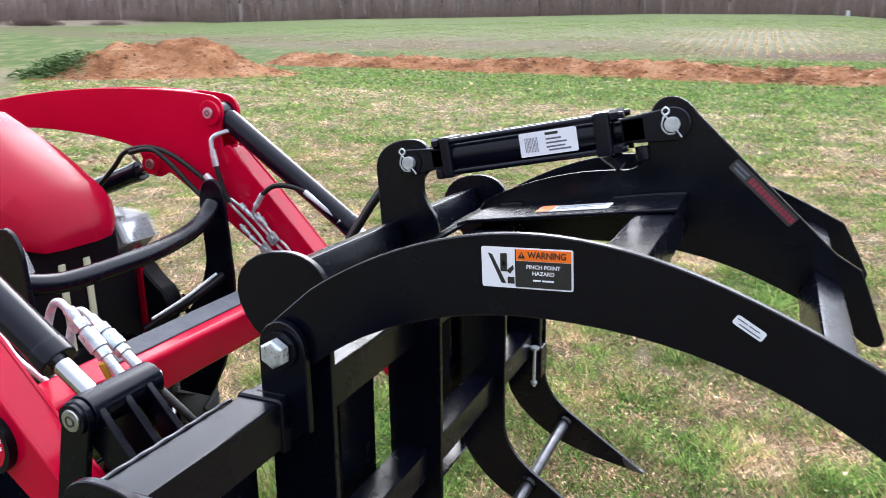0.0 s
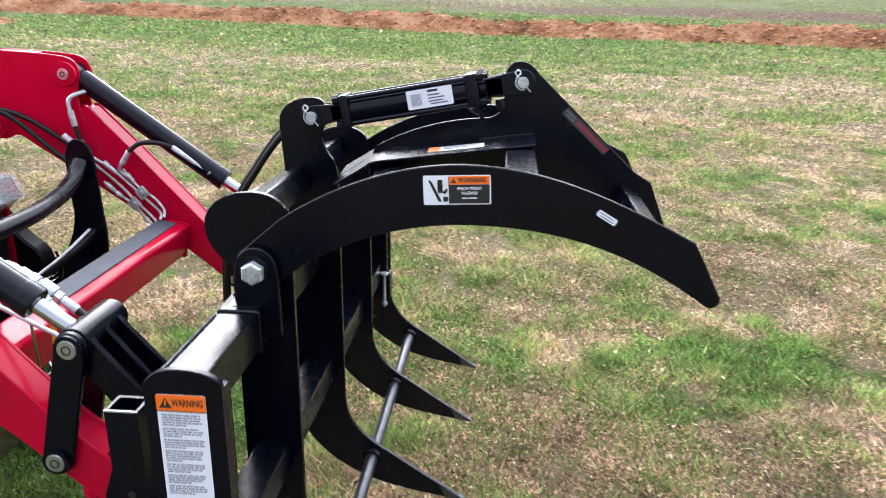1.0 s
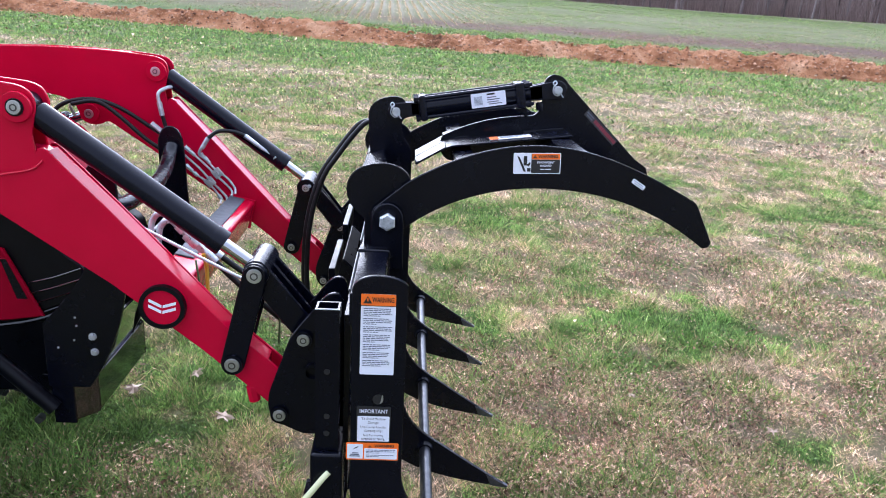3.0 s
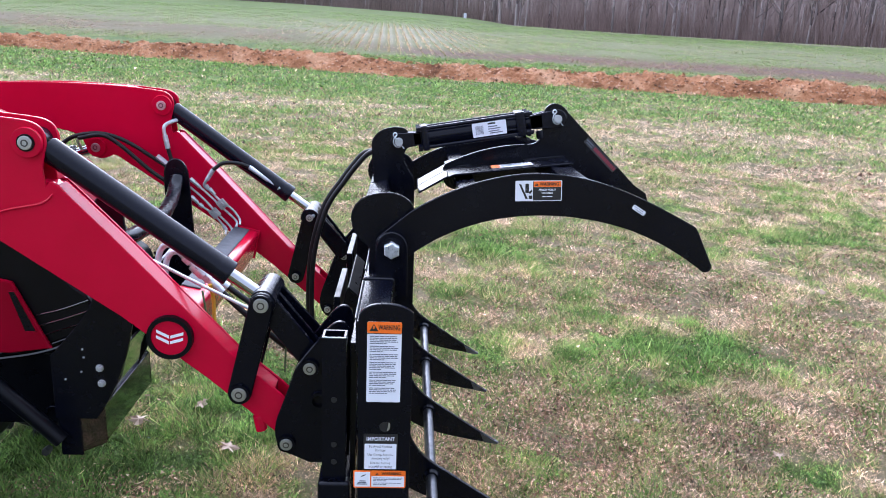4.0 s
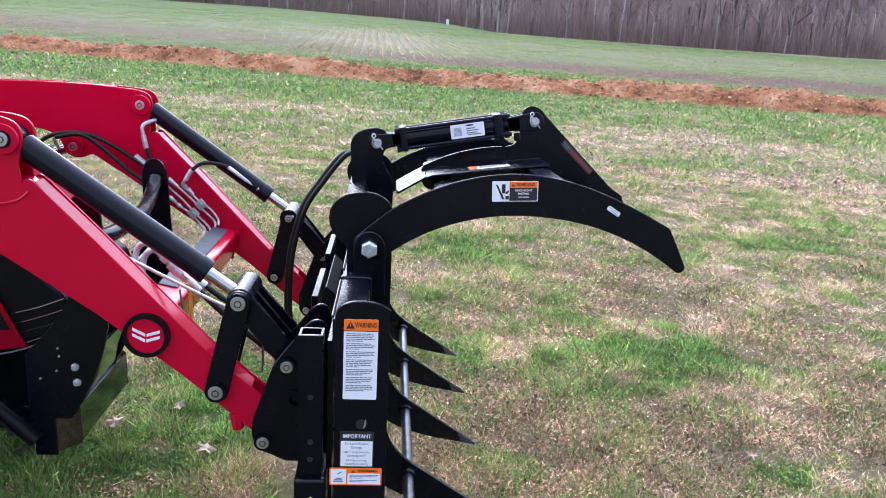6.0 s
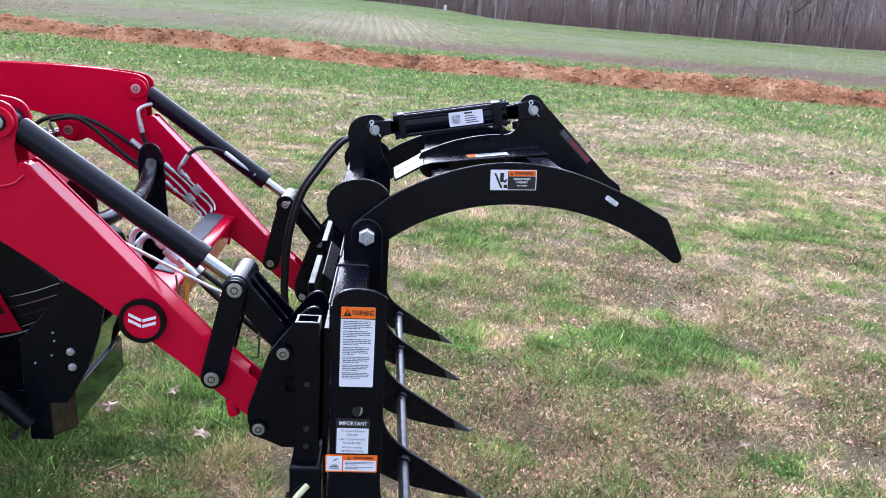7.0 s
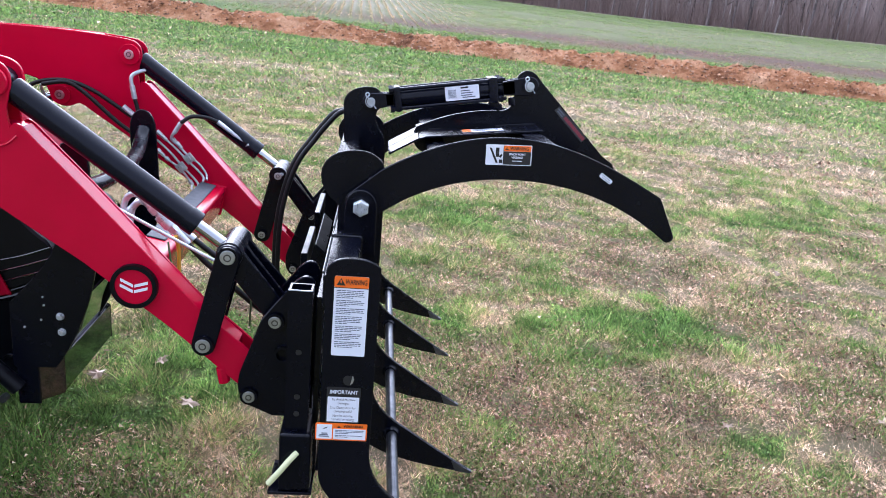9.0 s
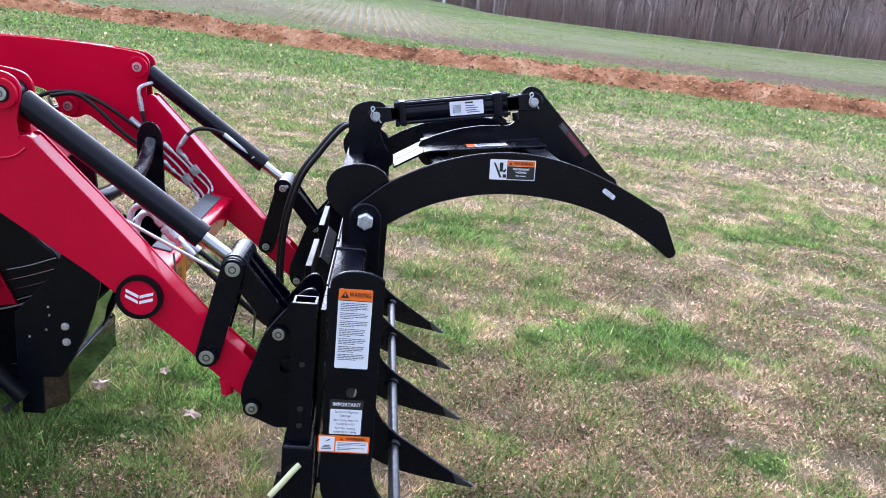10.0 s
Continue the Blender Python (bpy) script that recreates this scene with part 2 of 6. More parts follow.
def blade_mat():
    """Thin blades that let some light through; "dry" runs from green to straw, "weed" marks reddish-brown seed heads."""
    m, n, l, b = make_mat("grass_blades")
    g = n.new("ShaderNodeNewGeometry")
    r = ramp(n, [(0.0, (0.110, 0.195, 0.044)), (0.25, (0.190, 0.280, 0.066)), (0.42, (0.270, 0.305, 0.100)), (0.50, (0.355, 0.262, 0.145)),
                 (0.66, (0.515, 0.347, 0.209)), (0.84, (0.655, 0.458, 0.297)), (1.0, (0.79, 0.60, 0.435))])
    s = n.new("ShaderNodeMath")
    s.operation = 'MULTIPLY_ADD'
    l.new(g.outputs["Random Per Island"], s.inputs[0])
    s.inputs[1].default_value = 0.34
    l.new(attr(n, "dry"), s.inputs[2])
    less = n.new("ShaderNodeMath")
    less.operation = 'SUBTRACT'
    less.inputs[1].default_value = 0.17
    l.new(s.outputs[0], less.inputs[0])
    l.new(less.outputs[0], r.inputs[0])
    brown = ramp(n, [(0.0, (0.085, 0.080, 0.034)), (0.25, (0.19, 0.092, 0.060)), (0.65, (0.37, 0.228, 0.155)), (1.0, (0.60, 0.430, 0.320))])
    l.new(g.outputs["Random Per Island"], brown.inputs[0])
    mix = n.new("ShaderNodeMix")
    mix.data_type = 'RGBA'
    l.new(attr(n, "weed"), mix.inputs[0])
    l.new(r.outputs[0], mix.inputs[6])
    l.new(brown.outputs[0], mix.inputs[7])
    # every blade a little lighter or darker than the next
    many, part_of, span, tone = n.new("ShaderNodeMath"), n.new("ShaderNodeMath"), n.new("ShaderNodeMapRange"), n.new("ShaderNodeVectorMath")
    many.operation, part_of.operation, tone.operation = 'MULTIPLY', 'FRACT', 'SCALE'
    many.inputs[1].default_value = 37.7
    l.new(g.outputs["Random Per Island"], many.inputs[0])
    l.new(many.outputs[0], part_of.inputs[0])
    l.new(part_of.outputs[0], span.inputs["Value"])
    span.inputs["To Min"].default_value, span.inputs["To Max"].default_value = 0.27, 1.98
    l.new(mix.outputs[2], tone.inputs[0])
    lush = n.new("ShaderNodeMath")
    lush.operation = 'MULTIPLY'
    l.new(span.outputs[0], lush.inputs[0])
    l.new(attr(n, "tone"), lush.inputs[1])
    l.new(lush.outputs[0], tone.inputs["Scale"])
    l.new(tone.outputs[0], b.inputs["Base Color"])
    b.inputs["Roughness"].default_value = 0.55
    b.inputs["Specular IOR Level"].default_value = 0.25
    thin, both, out = n.new("ShaderNodeBsdfTranslucent"), n.new("ShaderNodeMixShader"), n["Material Output"]
    l.new(tone.outputs[0], thin.inputs[0])
    both.inputs[0].default_value = 0.28
    l.new(b.outputs[0], both.inputs[1])
    l.new(thin.outputs[0], both.inputs[2])
    l.new(both.outputs[0], out.inputs[0])
    return m


BLADE = blade_mat()
WEED = paint("weed_green", (0.05, 0.10, 0.02), (0.10, 0.17, 0.035), 0.6, 0.8, scale=3, peel=0)

# ---- mesh helpers ----


def mesh_of(bm, name, mat, smooth=True, sharp=40):
    me = bpy.data.meshes.new(name)
    bmesh.ops.recalc_face_normals(bm, faces=bm.faces)
    bm.to_mesh(me)
    bm.free()
    me.materials.append(mat)
    if smooth:
        me.polygons.foreach_set("use_smooth", [True] * len(me.polygons))
        me.set_sharp_from_angle(angle=radians(sharp))
        broad_normals(me, math.cos(radians(sharp)))
    return me


def broad_normals(me, limit):
    """Shading normals weighted by face area, so that flat faces stay flat and only the broken edges turn."""
    fan = [[] for _ in me.vertices]
    for f in me.polygons:
        for v in f.vertices:
            fan[v].append(f)
    face_n = [f.normal.copy() for f in me.polygons]
    corner = []
    for f in me.polygons:
        fn = face_n[f.index]
        for v in f.vertices:
            n = Vector((0, 0, 0))
            for q in fan[v]:
                if face_n[q.index].dot(fn) > limit:
                    n += face_n[q.index] * q.area
            corner.append(n.normalized() if n.length > 0 else fn)
    me.normals_split_custom_set(corner)


def part(name, bm, mat, parent, label="", smooth=True, sharp=40):
    ob = new(name, mesh_of(bm, name, mat, smooth, sharp))
    ob.parent = parent
    if parent.parent is None:
        ob.matrix_parent_inverse = Matrix.Translation(-parent.location)
    if label:
        ob["label"] = label
    return ob


def thing(name, at, label, category, group=""):
    e = new(name)
    e.location = at
    e.empty_display_size = 0.2
    return tagged(e, label, category, group)


def route(start, *segs, n=10):
    """An outline from straight legs (one point) and cubic bends (two handles and a point)."""
    pts = [Vector(start)]
    for s in segs:
        if len(s) == 1:
            pts.append(Vector(s[0]))
        else:
            p0, (a, b, c) = pts[-1], [Vector(q) for q in s]
            for i in range(1, n + 1):
                t = i / n
                pts.append(p0 * (1 - t) ** 3 + a * 3 * t * (1 - t) ** 2 + b * 3 * t * t * (1 - t) + c * t ** 3)
    return pts


def plate(outline, y0, y1, bevel=0.0015, bm=None):
    """A flat plate cut to an outline in x and z, from y0 to y1, with broken edges."""
    own = bmesh.new()
    vs = [own.verts.new((p[0], y0, p[1])) for p in outline]
    f = own.faces.new(vs)
    ex = bmesh.ops.extrude_face_region(own, geom=[f])
    moved = [v for v in ex["geom"] if isinstance(v, bmesh.types.BMVert)]
    bmesh.ops.translate(own, verts=moved, vec=(0, y1 - y0, 0))
    if bevel:
        rim = [e for e in own.edges if abs(e.verts[0].co.y - e.verts[1].co.y) < 1e-6]
        bmesh.ops.bevel(own, geom=rim, offset=bevel, segments=1, affect='EDGES', profile=0.5)
    return own if bm is None else merge(bm, own)


def merge(bm, own):
    me = bpy.data.meshes.new("tmp")
    own.to_mesh(me)
    own.free()
    bm.from_mesh(me)
    bpy.data.meshes.remove(me)
    return bm


def box(lo, hi, bevel=0.003, segs=2, m=None, bm=None):
    """A box between two corners with rounded edges, turned by m about its middle."""
    own = bmesh.new()
    lo, hi = Vector(lo), Vector(hi)
    bmesh.ops.create_cube(own, size=1)
    for v in own.verts:
        v.co = Vector(a * b for a, b in zip(v.co, hi - lo))
    if bevel:
        bmesh.ops.bevel(own, geom=own.edges[:], offset=bevel, segments=segs, affect='EDGES', profile=0.5)
    mid = (lo + hi) / 2
    own.transform(Matrix.Translation(mid) @ (m if m else Matrix.Identity(4)))
    return own if bm is None else merge(bm, own)


def rod(a, b, r, seg=24, r2=None, bevel=0.0, bm=None, cap=True):
    """A round bar from a to b."""
    own = bmesh.new()
    a, b = Vector(a), Vector(b)
    bmesh.ops.create_cone(own, cap_ends=cap, segments=seg, radius1=r, radius2=r if r2 is None else r2, depth=(b - a).length)
    if bevel:
        rim = [e for e in own.edges if abs(e.verts[0].co.z - e.verts[1].co.z) < 1e-6]
        bmesh.ops.bevel(own, geom=rim, offset=bevel, segments=2, affect='EDGES', profile=0.5)
    own.transform(Matrix.Translation((a + b) / 2) @ (b - a).to_track_quat('Z', 'Y').to_matrix().to_4x4())
    return own if bm is None else merge(bm, own)


def smooth_line(pts, n=8):
    """A soft curve through the points."""
    p = [Vector(q) for q in pts]
    p = [p[0] * 2 - p[1]] + p + [p[-1] * 2 - p[-2]]
    out = []
    for i in range(1, len(p) - 2):
        for k in range(n):
            t = k / n
            a, b, c, d = p[i - 1], p[i], p[i + 1], p[i + 2]
            out.append(0.5 * (2 * b + (c - a) * t + (2 * a - 5 * b + 4 * c - d) * t * t + (3 * b - a - 3 * c + d) * t ** 3))
    return out + [p[-2]]


def hose(pts, r, seg=10, n=8, bm=None, soft=True):
    """A round hose or pipe swept along a soft curve."""
    line = smooth_line(pts, n) if soft else [Vector(q) for q in pts]
    own, rings, up = bmesh.new(), [], None
    for i, p in enumerate(line):
        d = (line[min(i + 1, len(line) - 1)] - line[max(i - 1, 0)]).normalized()
        if up is None:
            up = d.orthogonal().normalized()
        up = (up - d * up.dot(d)).normalized()
        side = d.cross(up)
        rings.append([own.verts.new(p + (up * math.cos(2 * math.pi * k / seg) + side * math.sin(2 * math.pi * k / seg)) * r) for k in range(seg)])
    for a, b in zip(rings, rings[1:]):
        for k in range(seg):
            own.faces.new((a[k], a[(k + 1) % seg], b[(k + 1) % seg], b[k]))
    own.faces.new(rings[0][::-1])
    own.faces.new(rings[-1])
    return own if bm is None else merge(bm, own)


def ring(c, r_out, r_in, y0, y1, seg=40, bm=None):
    """A flat ring whose axis runs along y."""
    own, prof = bmesh.new(), [(r_in, y0), (r_out * 0.94 + r_in * 0.06, y0), (r_out, (y0 * 2 + y1) / 3), (r_out, y1), (r_in, y1)]
    loops = [[own.verts.new((c[0] + r * math.cos(2 * math.pi * k / seg), y, c[1] + r * math.sin(2 * math.pi * k / seg))) for r, y in prof] for k in range(seg)]
    for k in range(seg):
        a, b = loops[k], loops[(k + 1) % seg]
        for j in range(len(prof)):
            q = (j + 1) % len(prof)
            own.faces.new((a[j], a[q], b[q], b[j]))
    return own if bm is None else merge(bm, own)


def hexagon(c, r, turn=0.0):
    return [(c[0] + r * math.cos(turn + k * math.pi / 3), c[1] + r * math.sin(turn + k * math.pi / 3)) for k in range(6)]


def rounded(w, h, r, n=4):
    """A rounded rectangle about the origin."""
    pts = []
    for cx, cz, a in ((w / 2 - r, h / 2 - r, 0), (-w / 2 + r, h / 2 - r, 90), (-w / 2 + r, -h / 2 + r, 180), (w / 2 - r, -h / 2 + r, 270)):
        for k in range(n + 1):
            t = radians(a + 90 * k / n)
            pts.append((cx + r * math.cos(t), cz + r * math.sin(t)))
    return pts


def sheet(outline, m, thick=0.0008):
    """A thin sticker: an outline in x and z laid by m, front face towards -y."""
    own = plate(outline, -thick, 0, bevel=0)
    own.transform(m)
    return own


def lettering(text, size, m, align='CENTER', bold=0.0, stretch=1.0):
    cu = bpy.data.curves.new("lettering", 'FONT')
    cu.body, cu.size, cu.align_x, cu.align_y = text, size, align, 'CENTER'
    cu.offset = bold
    cu.fill_mode = 'FRONT'
    ob = bpy.data.objects.new("lettering", cu)
    scene.collection.objects.link(ob)
    dg = bpy.context.evaluated_depsgraph_get()
    me = bpy.data.meshes.new_from_object(ob.evaluated_get(dg))
    bm = bmesh.new()
    bm.from_mesh(me)
    bpy.data.objects.remove(ob)
    bpy.data.meshes.remove(me)
    bm.transform(m @ pose(0, 0, 0, 90) @ Matrix.Diagonal((stretch, 1, 1, 1)))
    return bm


def bars(rows, m, h, bm=None):
    """Lines of unreadable print: (x0, x1, z) in the sticker's own plane."""
    own = bm or bmesh.new()
    for x0, x1, z in rows:
        merge(own, sheet([(x0, z - h / 2), (x1, z - h / 2), (x1, z + h / 2), (x0, z + h / 2)], m, 0.0003))
    return own

# ---- terrain ----


def hashed(i, j, k):
    v = np.sin(i * 127.1 + j * 311.7 + k * 74.7) * 43758.5453
    return v - np.floor(v)


def vnoise(x, y, k=0):
    xi, yi = np.floor(x), np.floor(y)
    u, v = x - xi, y - yi
    u, v = u * u * (3 - 2 * u), v * v * (3 - 2 * v)
    a, b = hashed(xi, yi, k), hashed(xi + 1, yi, k)
    c, d = hashed(xi, yi + 1, k), hashed(xi + 1, yi + 1, k)
    return a * (1 - u) * (1 - v) + b * u * (1 - v) + c * (1 - u) * v + d * u * v


def fbm(x, y, k=0, octaves=4, gain=0.5):
    s, amp, tot = 0.0, 1.0, 0.0
    for o in range(octaves):
        s = s + amp * vnoise(x * 2 ** o + 17.3 * o, y * 2 ** o - 9.1 * o, k + o)
        tot += amp
        amp *= gain
    return s / tot


def wood_edge(az):
    """How far off the woods begin, and how high their foot lies over the eye, by compass angle from +y."""
    far = np.interp(az, [-60, -20, 3, 6, 9, 40], [135, 130, 128, 118, 96, 88])
    el = np.interp(az, [-75, -52, -43, -31, -15, -9, 0, 4, 7.4, 12, 19, 32, 50], [1.9, 2.15, 2.34, 2.71, 2.85, 2.86, 2.62, 2.42, 2.02, 1.85, 1.66, 1.34, 1.1])
    return far, el


def height(x, y):
    x, y = np.asarray(x, float), np.asarray(y, float)
    r = np.hypot(x + 0.6, y + 1.0)
    az = np.degrees(np.arctan2(x + 0.6, y + 1.0))
    front = np.clip((105 - np.abs(az)) / 40, 0, 1)
    lawn = 0.03 * (y - 1.8) - 0.012 * x
    lawn = np.where(y < -2, -0.114 - 0.012 * x, lawn) * np.clip(1.6 - np.abs(x) / 60, 0.2, 1)
    far, el = wood_edge(az)
    r0 = np.clip(25.0 / np.maximum(np.cos(np.radians(az)) + 0.33 * np.sin(np.radians(az)), 0.35), 20, 48) + 3
    foot = 0.03 * (r0 * np.cos(np.radians(az)) - 2.8) - 0.012 * r0 * np.sin(np.radians(az))
    top = 1.57 + far * np.tan(np.radians(el))
    t = np.clip((r - r0) / (far - r0), 0, 1)
    hill = foot + (top - foot) * t
    k = np.clip((r - r0 + 4) / 8, 0, 1)
    k = k * k * (3 - 2 * k)
    z = lawn * (1 - k) + hill * k
    z = np.where(r > far, top + (r - far) * 0.01, z)
    lift = np.clip((r - far + 7) / 6, 0, 1)
    z = z + 0.7 * lift * lift * (3 - 2 * lift) * np.clip((-az - 39) / 5, 0, 1)
    flat = -0.1 + 0 * x
    z = z * front + flat * (1 - front)
    return z + (fbm(x * 0.7, y * 0.7, 3) - 0.5) * 0.05 * np.clip(r / 3, 0, 1) + (fbm(x * 5, y * 5, 9, 2) - 0.5) * 0.012


GREEN_SPOTS = ((1.0, 2.88, 0.38, 0.36, 1.0), (1.35, 2.75, 0.3, 0.22, 0.5), (0.1, 4.75, 0.42, 0.55, 0.75), (-0.35, 3.8, 0.3, 0.3, 0.5), (-1.45, 2.35, 0.7, 0.6, 0.8), (-1.4, 3.3, 0.4, 0.4, 0.45),
               (3.0, 5.5, 0.5, 0.3, 0.85), (3.9, 6.4, 0.5, 0.3, 0.5), (1.12, 1.66, 0.2, 0.12, 0.8), (0.5, 2.25, 0.2, 0.12, 0.45), (3.6, 10.2, 1.0, 0.5, 0.6), (4.1, 7.8, 0.6, 0.4, 0.5), (2.0, 6.4, 0.6, 0.35, 0.5), (-0.1, 2.95, 0.25, 0.2, 0.35),
               (-1.9, 1.5, 0.9, 0.6, 0.75), (-0.2, 1.7, 0.25, 0.12, 0.35), (0.4, 3.35, 0.3, 0.16, 0.5), (-0.6, 7.0, 1.2, 0.6, 0.25), (1.9, 4.6, 0.4, 0.25, 0.35))
DRY_SPOTS = ((5.4, 13.6, 2.6, 1.3, 0.40), (3.1, 13.7, 1.0, 1.0, 0.25), (4.6, 9.2, 1.3, 0.7, 0.30), (4.9, 7.4, 0.8, 0.4, 0.30), (3.0, 7.1, 0.8, 0.4, 0.25), (-3.6, 15.0, 2.6, 1.3, 0.45), (1.45, 2.35, 0.35, 0.16, 0.40), (1.3, 2.05, 0.5, 0.2, 0.35),
             (0.2, 1.95, 0.3, 0.14, 0.45), (-0.2, 2.25, 0.3, 0.2, 0.3), (0.45, 3.5, 0.22, 0.12, 0.35), (1.5, 2.9, 0.16, 0.1, 0.5), (-21.0, 20.5, 4.0, 1.2, 0.6))
# the first spot makes the grass beside the tractor browner and darker
WEED_SPOTS = ((-1.5, 1.2, 0.9, 0.5, 0.7), (0.45, 2.3, 0.6, 0.3, 0.8), (-0.35, 2.3, 0.5, 0.4, 0.6), (2.15, 3.3, 0.45, 0.35, 0.8), (0.5, 1.7, 0.9, 0.3, 0.5), (-0.2, 4.0, 0.25, 0.12, 0.7), (1.8, 2.2, 0.9, 0.4, 0.5), (3.2, 5.0, 0.7, 0.25, 0.6), (0.8, 4.1, 0.5, 0.2, 0.5), (0.3, 5.2, 0.4, 0.15, 0.5))


def blots(x, y, spots):
    return sum(s * np.exp(-(((x - cx) / rx) ** 2 + ((y - cy) / ry) ** 2)) for cx, cy, rx, ry, s in spots)


def dryness(x, y):
    d = 0.60 + (fbm(x * 0.55, y * 0.8, 21, 3) - 0.5) * 0.5 + (fbm(x * 2.4, y * 2.8, 31, 3, 0.7) - 0.5) * 1.2 + (fbm(x * 8, y * 8, 33, 3, 0.7) - 0.5) * 1.7
    d = d - 0.72 * blots(x, y, GREEN_SPOTS) + 0.62 * blots(x, y, DRY_SPOTS)
    back = y + 0.33 * x
    d = d + 0.16 * np.clip((x - 0.3 * y + 1.0) / 4, -0.9, 0.35) * np.clip((back - 5.0) / 3, 0, 1) - 0.42 * np.clip((back - 14.5) / 3, 0, 1)
    return np.clip(d, 0.02, 1.0)


def weediness(x, y):
    """How much of the lawn is low brown seed-headed weeds."""
    near = np.clip(1.4 - np.hypot(x + 0.6, y + 1.0) / 11, 0.15, 1)
    return np.clip((fbm(x * 1.7, y * 2.4, 91, 5, 0.85) - 0.44) * 4.2 * near + 0.75 * blots(x, y, WEED_SPOTS) - 0.9 * blots(x, y, GREEN_SPOTS), 0, 0.92)


def row_patch(x, y):
    """Where drilled rows of pale stubble show in the field."""
    az, r = np.degrees(np.arctan2(x + 0.6, y + 1.0)), np.hypot(x + 0.6, y + 1.0)
    wob = fbm(x * 0.12, y * 0.2, 41, 3) - 0.5
    return np.exp(-((az + 0.8 + 3 * wob) / 5.5) ** 2) * np.exp(-((r - 54 - 10 * wob) / 15.0) ** 2)


def sheet_of_ground():
    az = np.concatenate([np.arange(-76, 62, 0.52), np.arange(62, 284, 4.0)])
    rr = [0.25]
    while rr[-1] < 3800:
        rr.append(rr[-1] * (1.024 if rr[-1] < 160 else 1.12))
    R, A = np.meshgrid(np.array(rr), np.radians(az), indexing='ij')
    X, Y = R * np.sin(A) - 0.6, R * np.cos(A) - 1.0
    X, Y = np.append(X.ravel(), -0.6), np.append(Y.ravel(), -1.0)
    Z = height(X, Y)
    na, nr = len(az), len(rr)
    i, j = np.meshgrid(np.arange(nr - 1), np.arange(na), indexing='ij')
    a, b = i * na + j, i * na + (j + 1) % na
    quads = np.stack([a, b, b + na, a + na], -1).reshape(-1, 4)
    me = bpy.data.meshes.new("ground")
    tri = [(k, nr * na, (k + 1) % na) for k in range(na)]
    me.from_pydata(np.stack([X, Y, Z], 1).tolist(), [], quads.tolist() + tri)
    back = Y + 0.33 * X
    wob = (fbm(X * 0.12, Y * 0.2, 41, 3) - 0.5)
    az_v = np.degrees(np.arctan2(X + 0.6, Y + 1.0))
    r = np.hypot(X + 0.6, Y + 1.0)
    zone = np.clip((back - 33.5 - 4 * wob) / 2.5, 0, 1)
    drift = np.clip(az_v - 3, 0, 24)
    weeds = np.exp(-(np.abs(back - 39.6 - 0.12 * drift - 5 * wob) / (3.6 + 0.05 * drift)) ** 3) * np.clip((az_v + 7) / 8, 0, 1) * 0.95 + 0.50 * np.exp(-((back - 41 - 12 * wob) / 6.5) ** 2) * np.clip((-az_v - 1) / 8, 0, 1)
    patch = row_patch(X, Y)
    stub = -0.10 + 0.20 * np.exp(-((r - 58) / 20) ** 2) * np.clip(0.9 + 1.5 * wob, 0, 1) + patch * 0.16
    edge, _ = wood_edge(az_v)
    bank = np.clip((r - edge + 9) / 3, 0, 1) * np.clip((-az_v - 40) / 5, 0, 1) * 0.9 + np.clip((r - edge + 5 + 6 * wob) / 3, 0, 1) * np.clip((az_v - 5) / 4, 0, 1) * 0.8
    for name, val in (("dry", dryness(X, Y)), ("zone", zone), ("bank", np.clip(bank, 0, 1)), ("weeds", np.clip(weeds, 0, 1)), ("stubble", np.clip(stub, -0.2, 1)), ("rows", np.clip(patch * 0.11 * np.clip(0.2 + 1.6 * fbm(X * 0.35, Y * 0.12, 45, 3), 0, 1), 0, 1))):
        me.attributes.new(name, 'FLOAT', 'POINT').data.foreach_set("value", val.astype(np.float32))
    me.polygons.foreach_set("use_smooth", [True] * len(me.polygons))
    me.materials.append(TURF)
    return tagged(new("ground", me), "patchy lawn of green and straw-coloured winter grass rising to a field", "ground", kind="structure")


sheet_of_ground()


def ridge_line(x):
    return np.interp(x, [-26, -16.7, -10, -5, 0, 5, 10, 14, 46], [34.9, 31.7, 29.5, 27.4, 25.5, 24.9, 24.3, 23.8, 19.6])


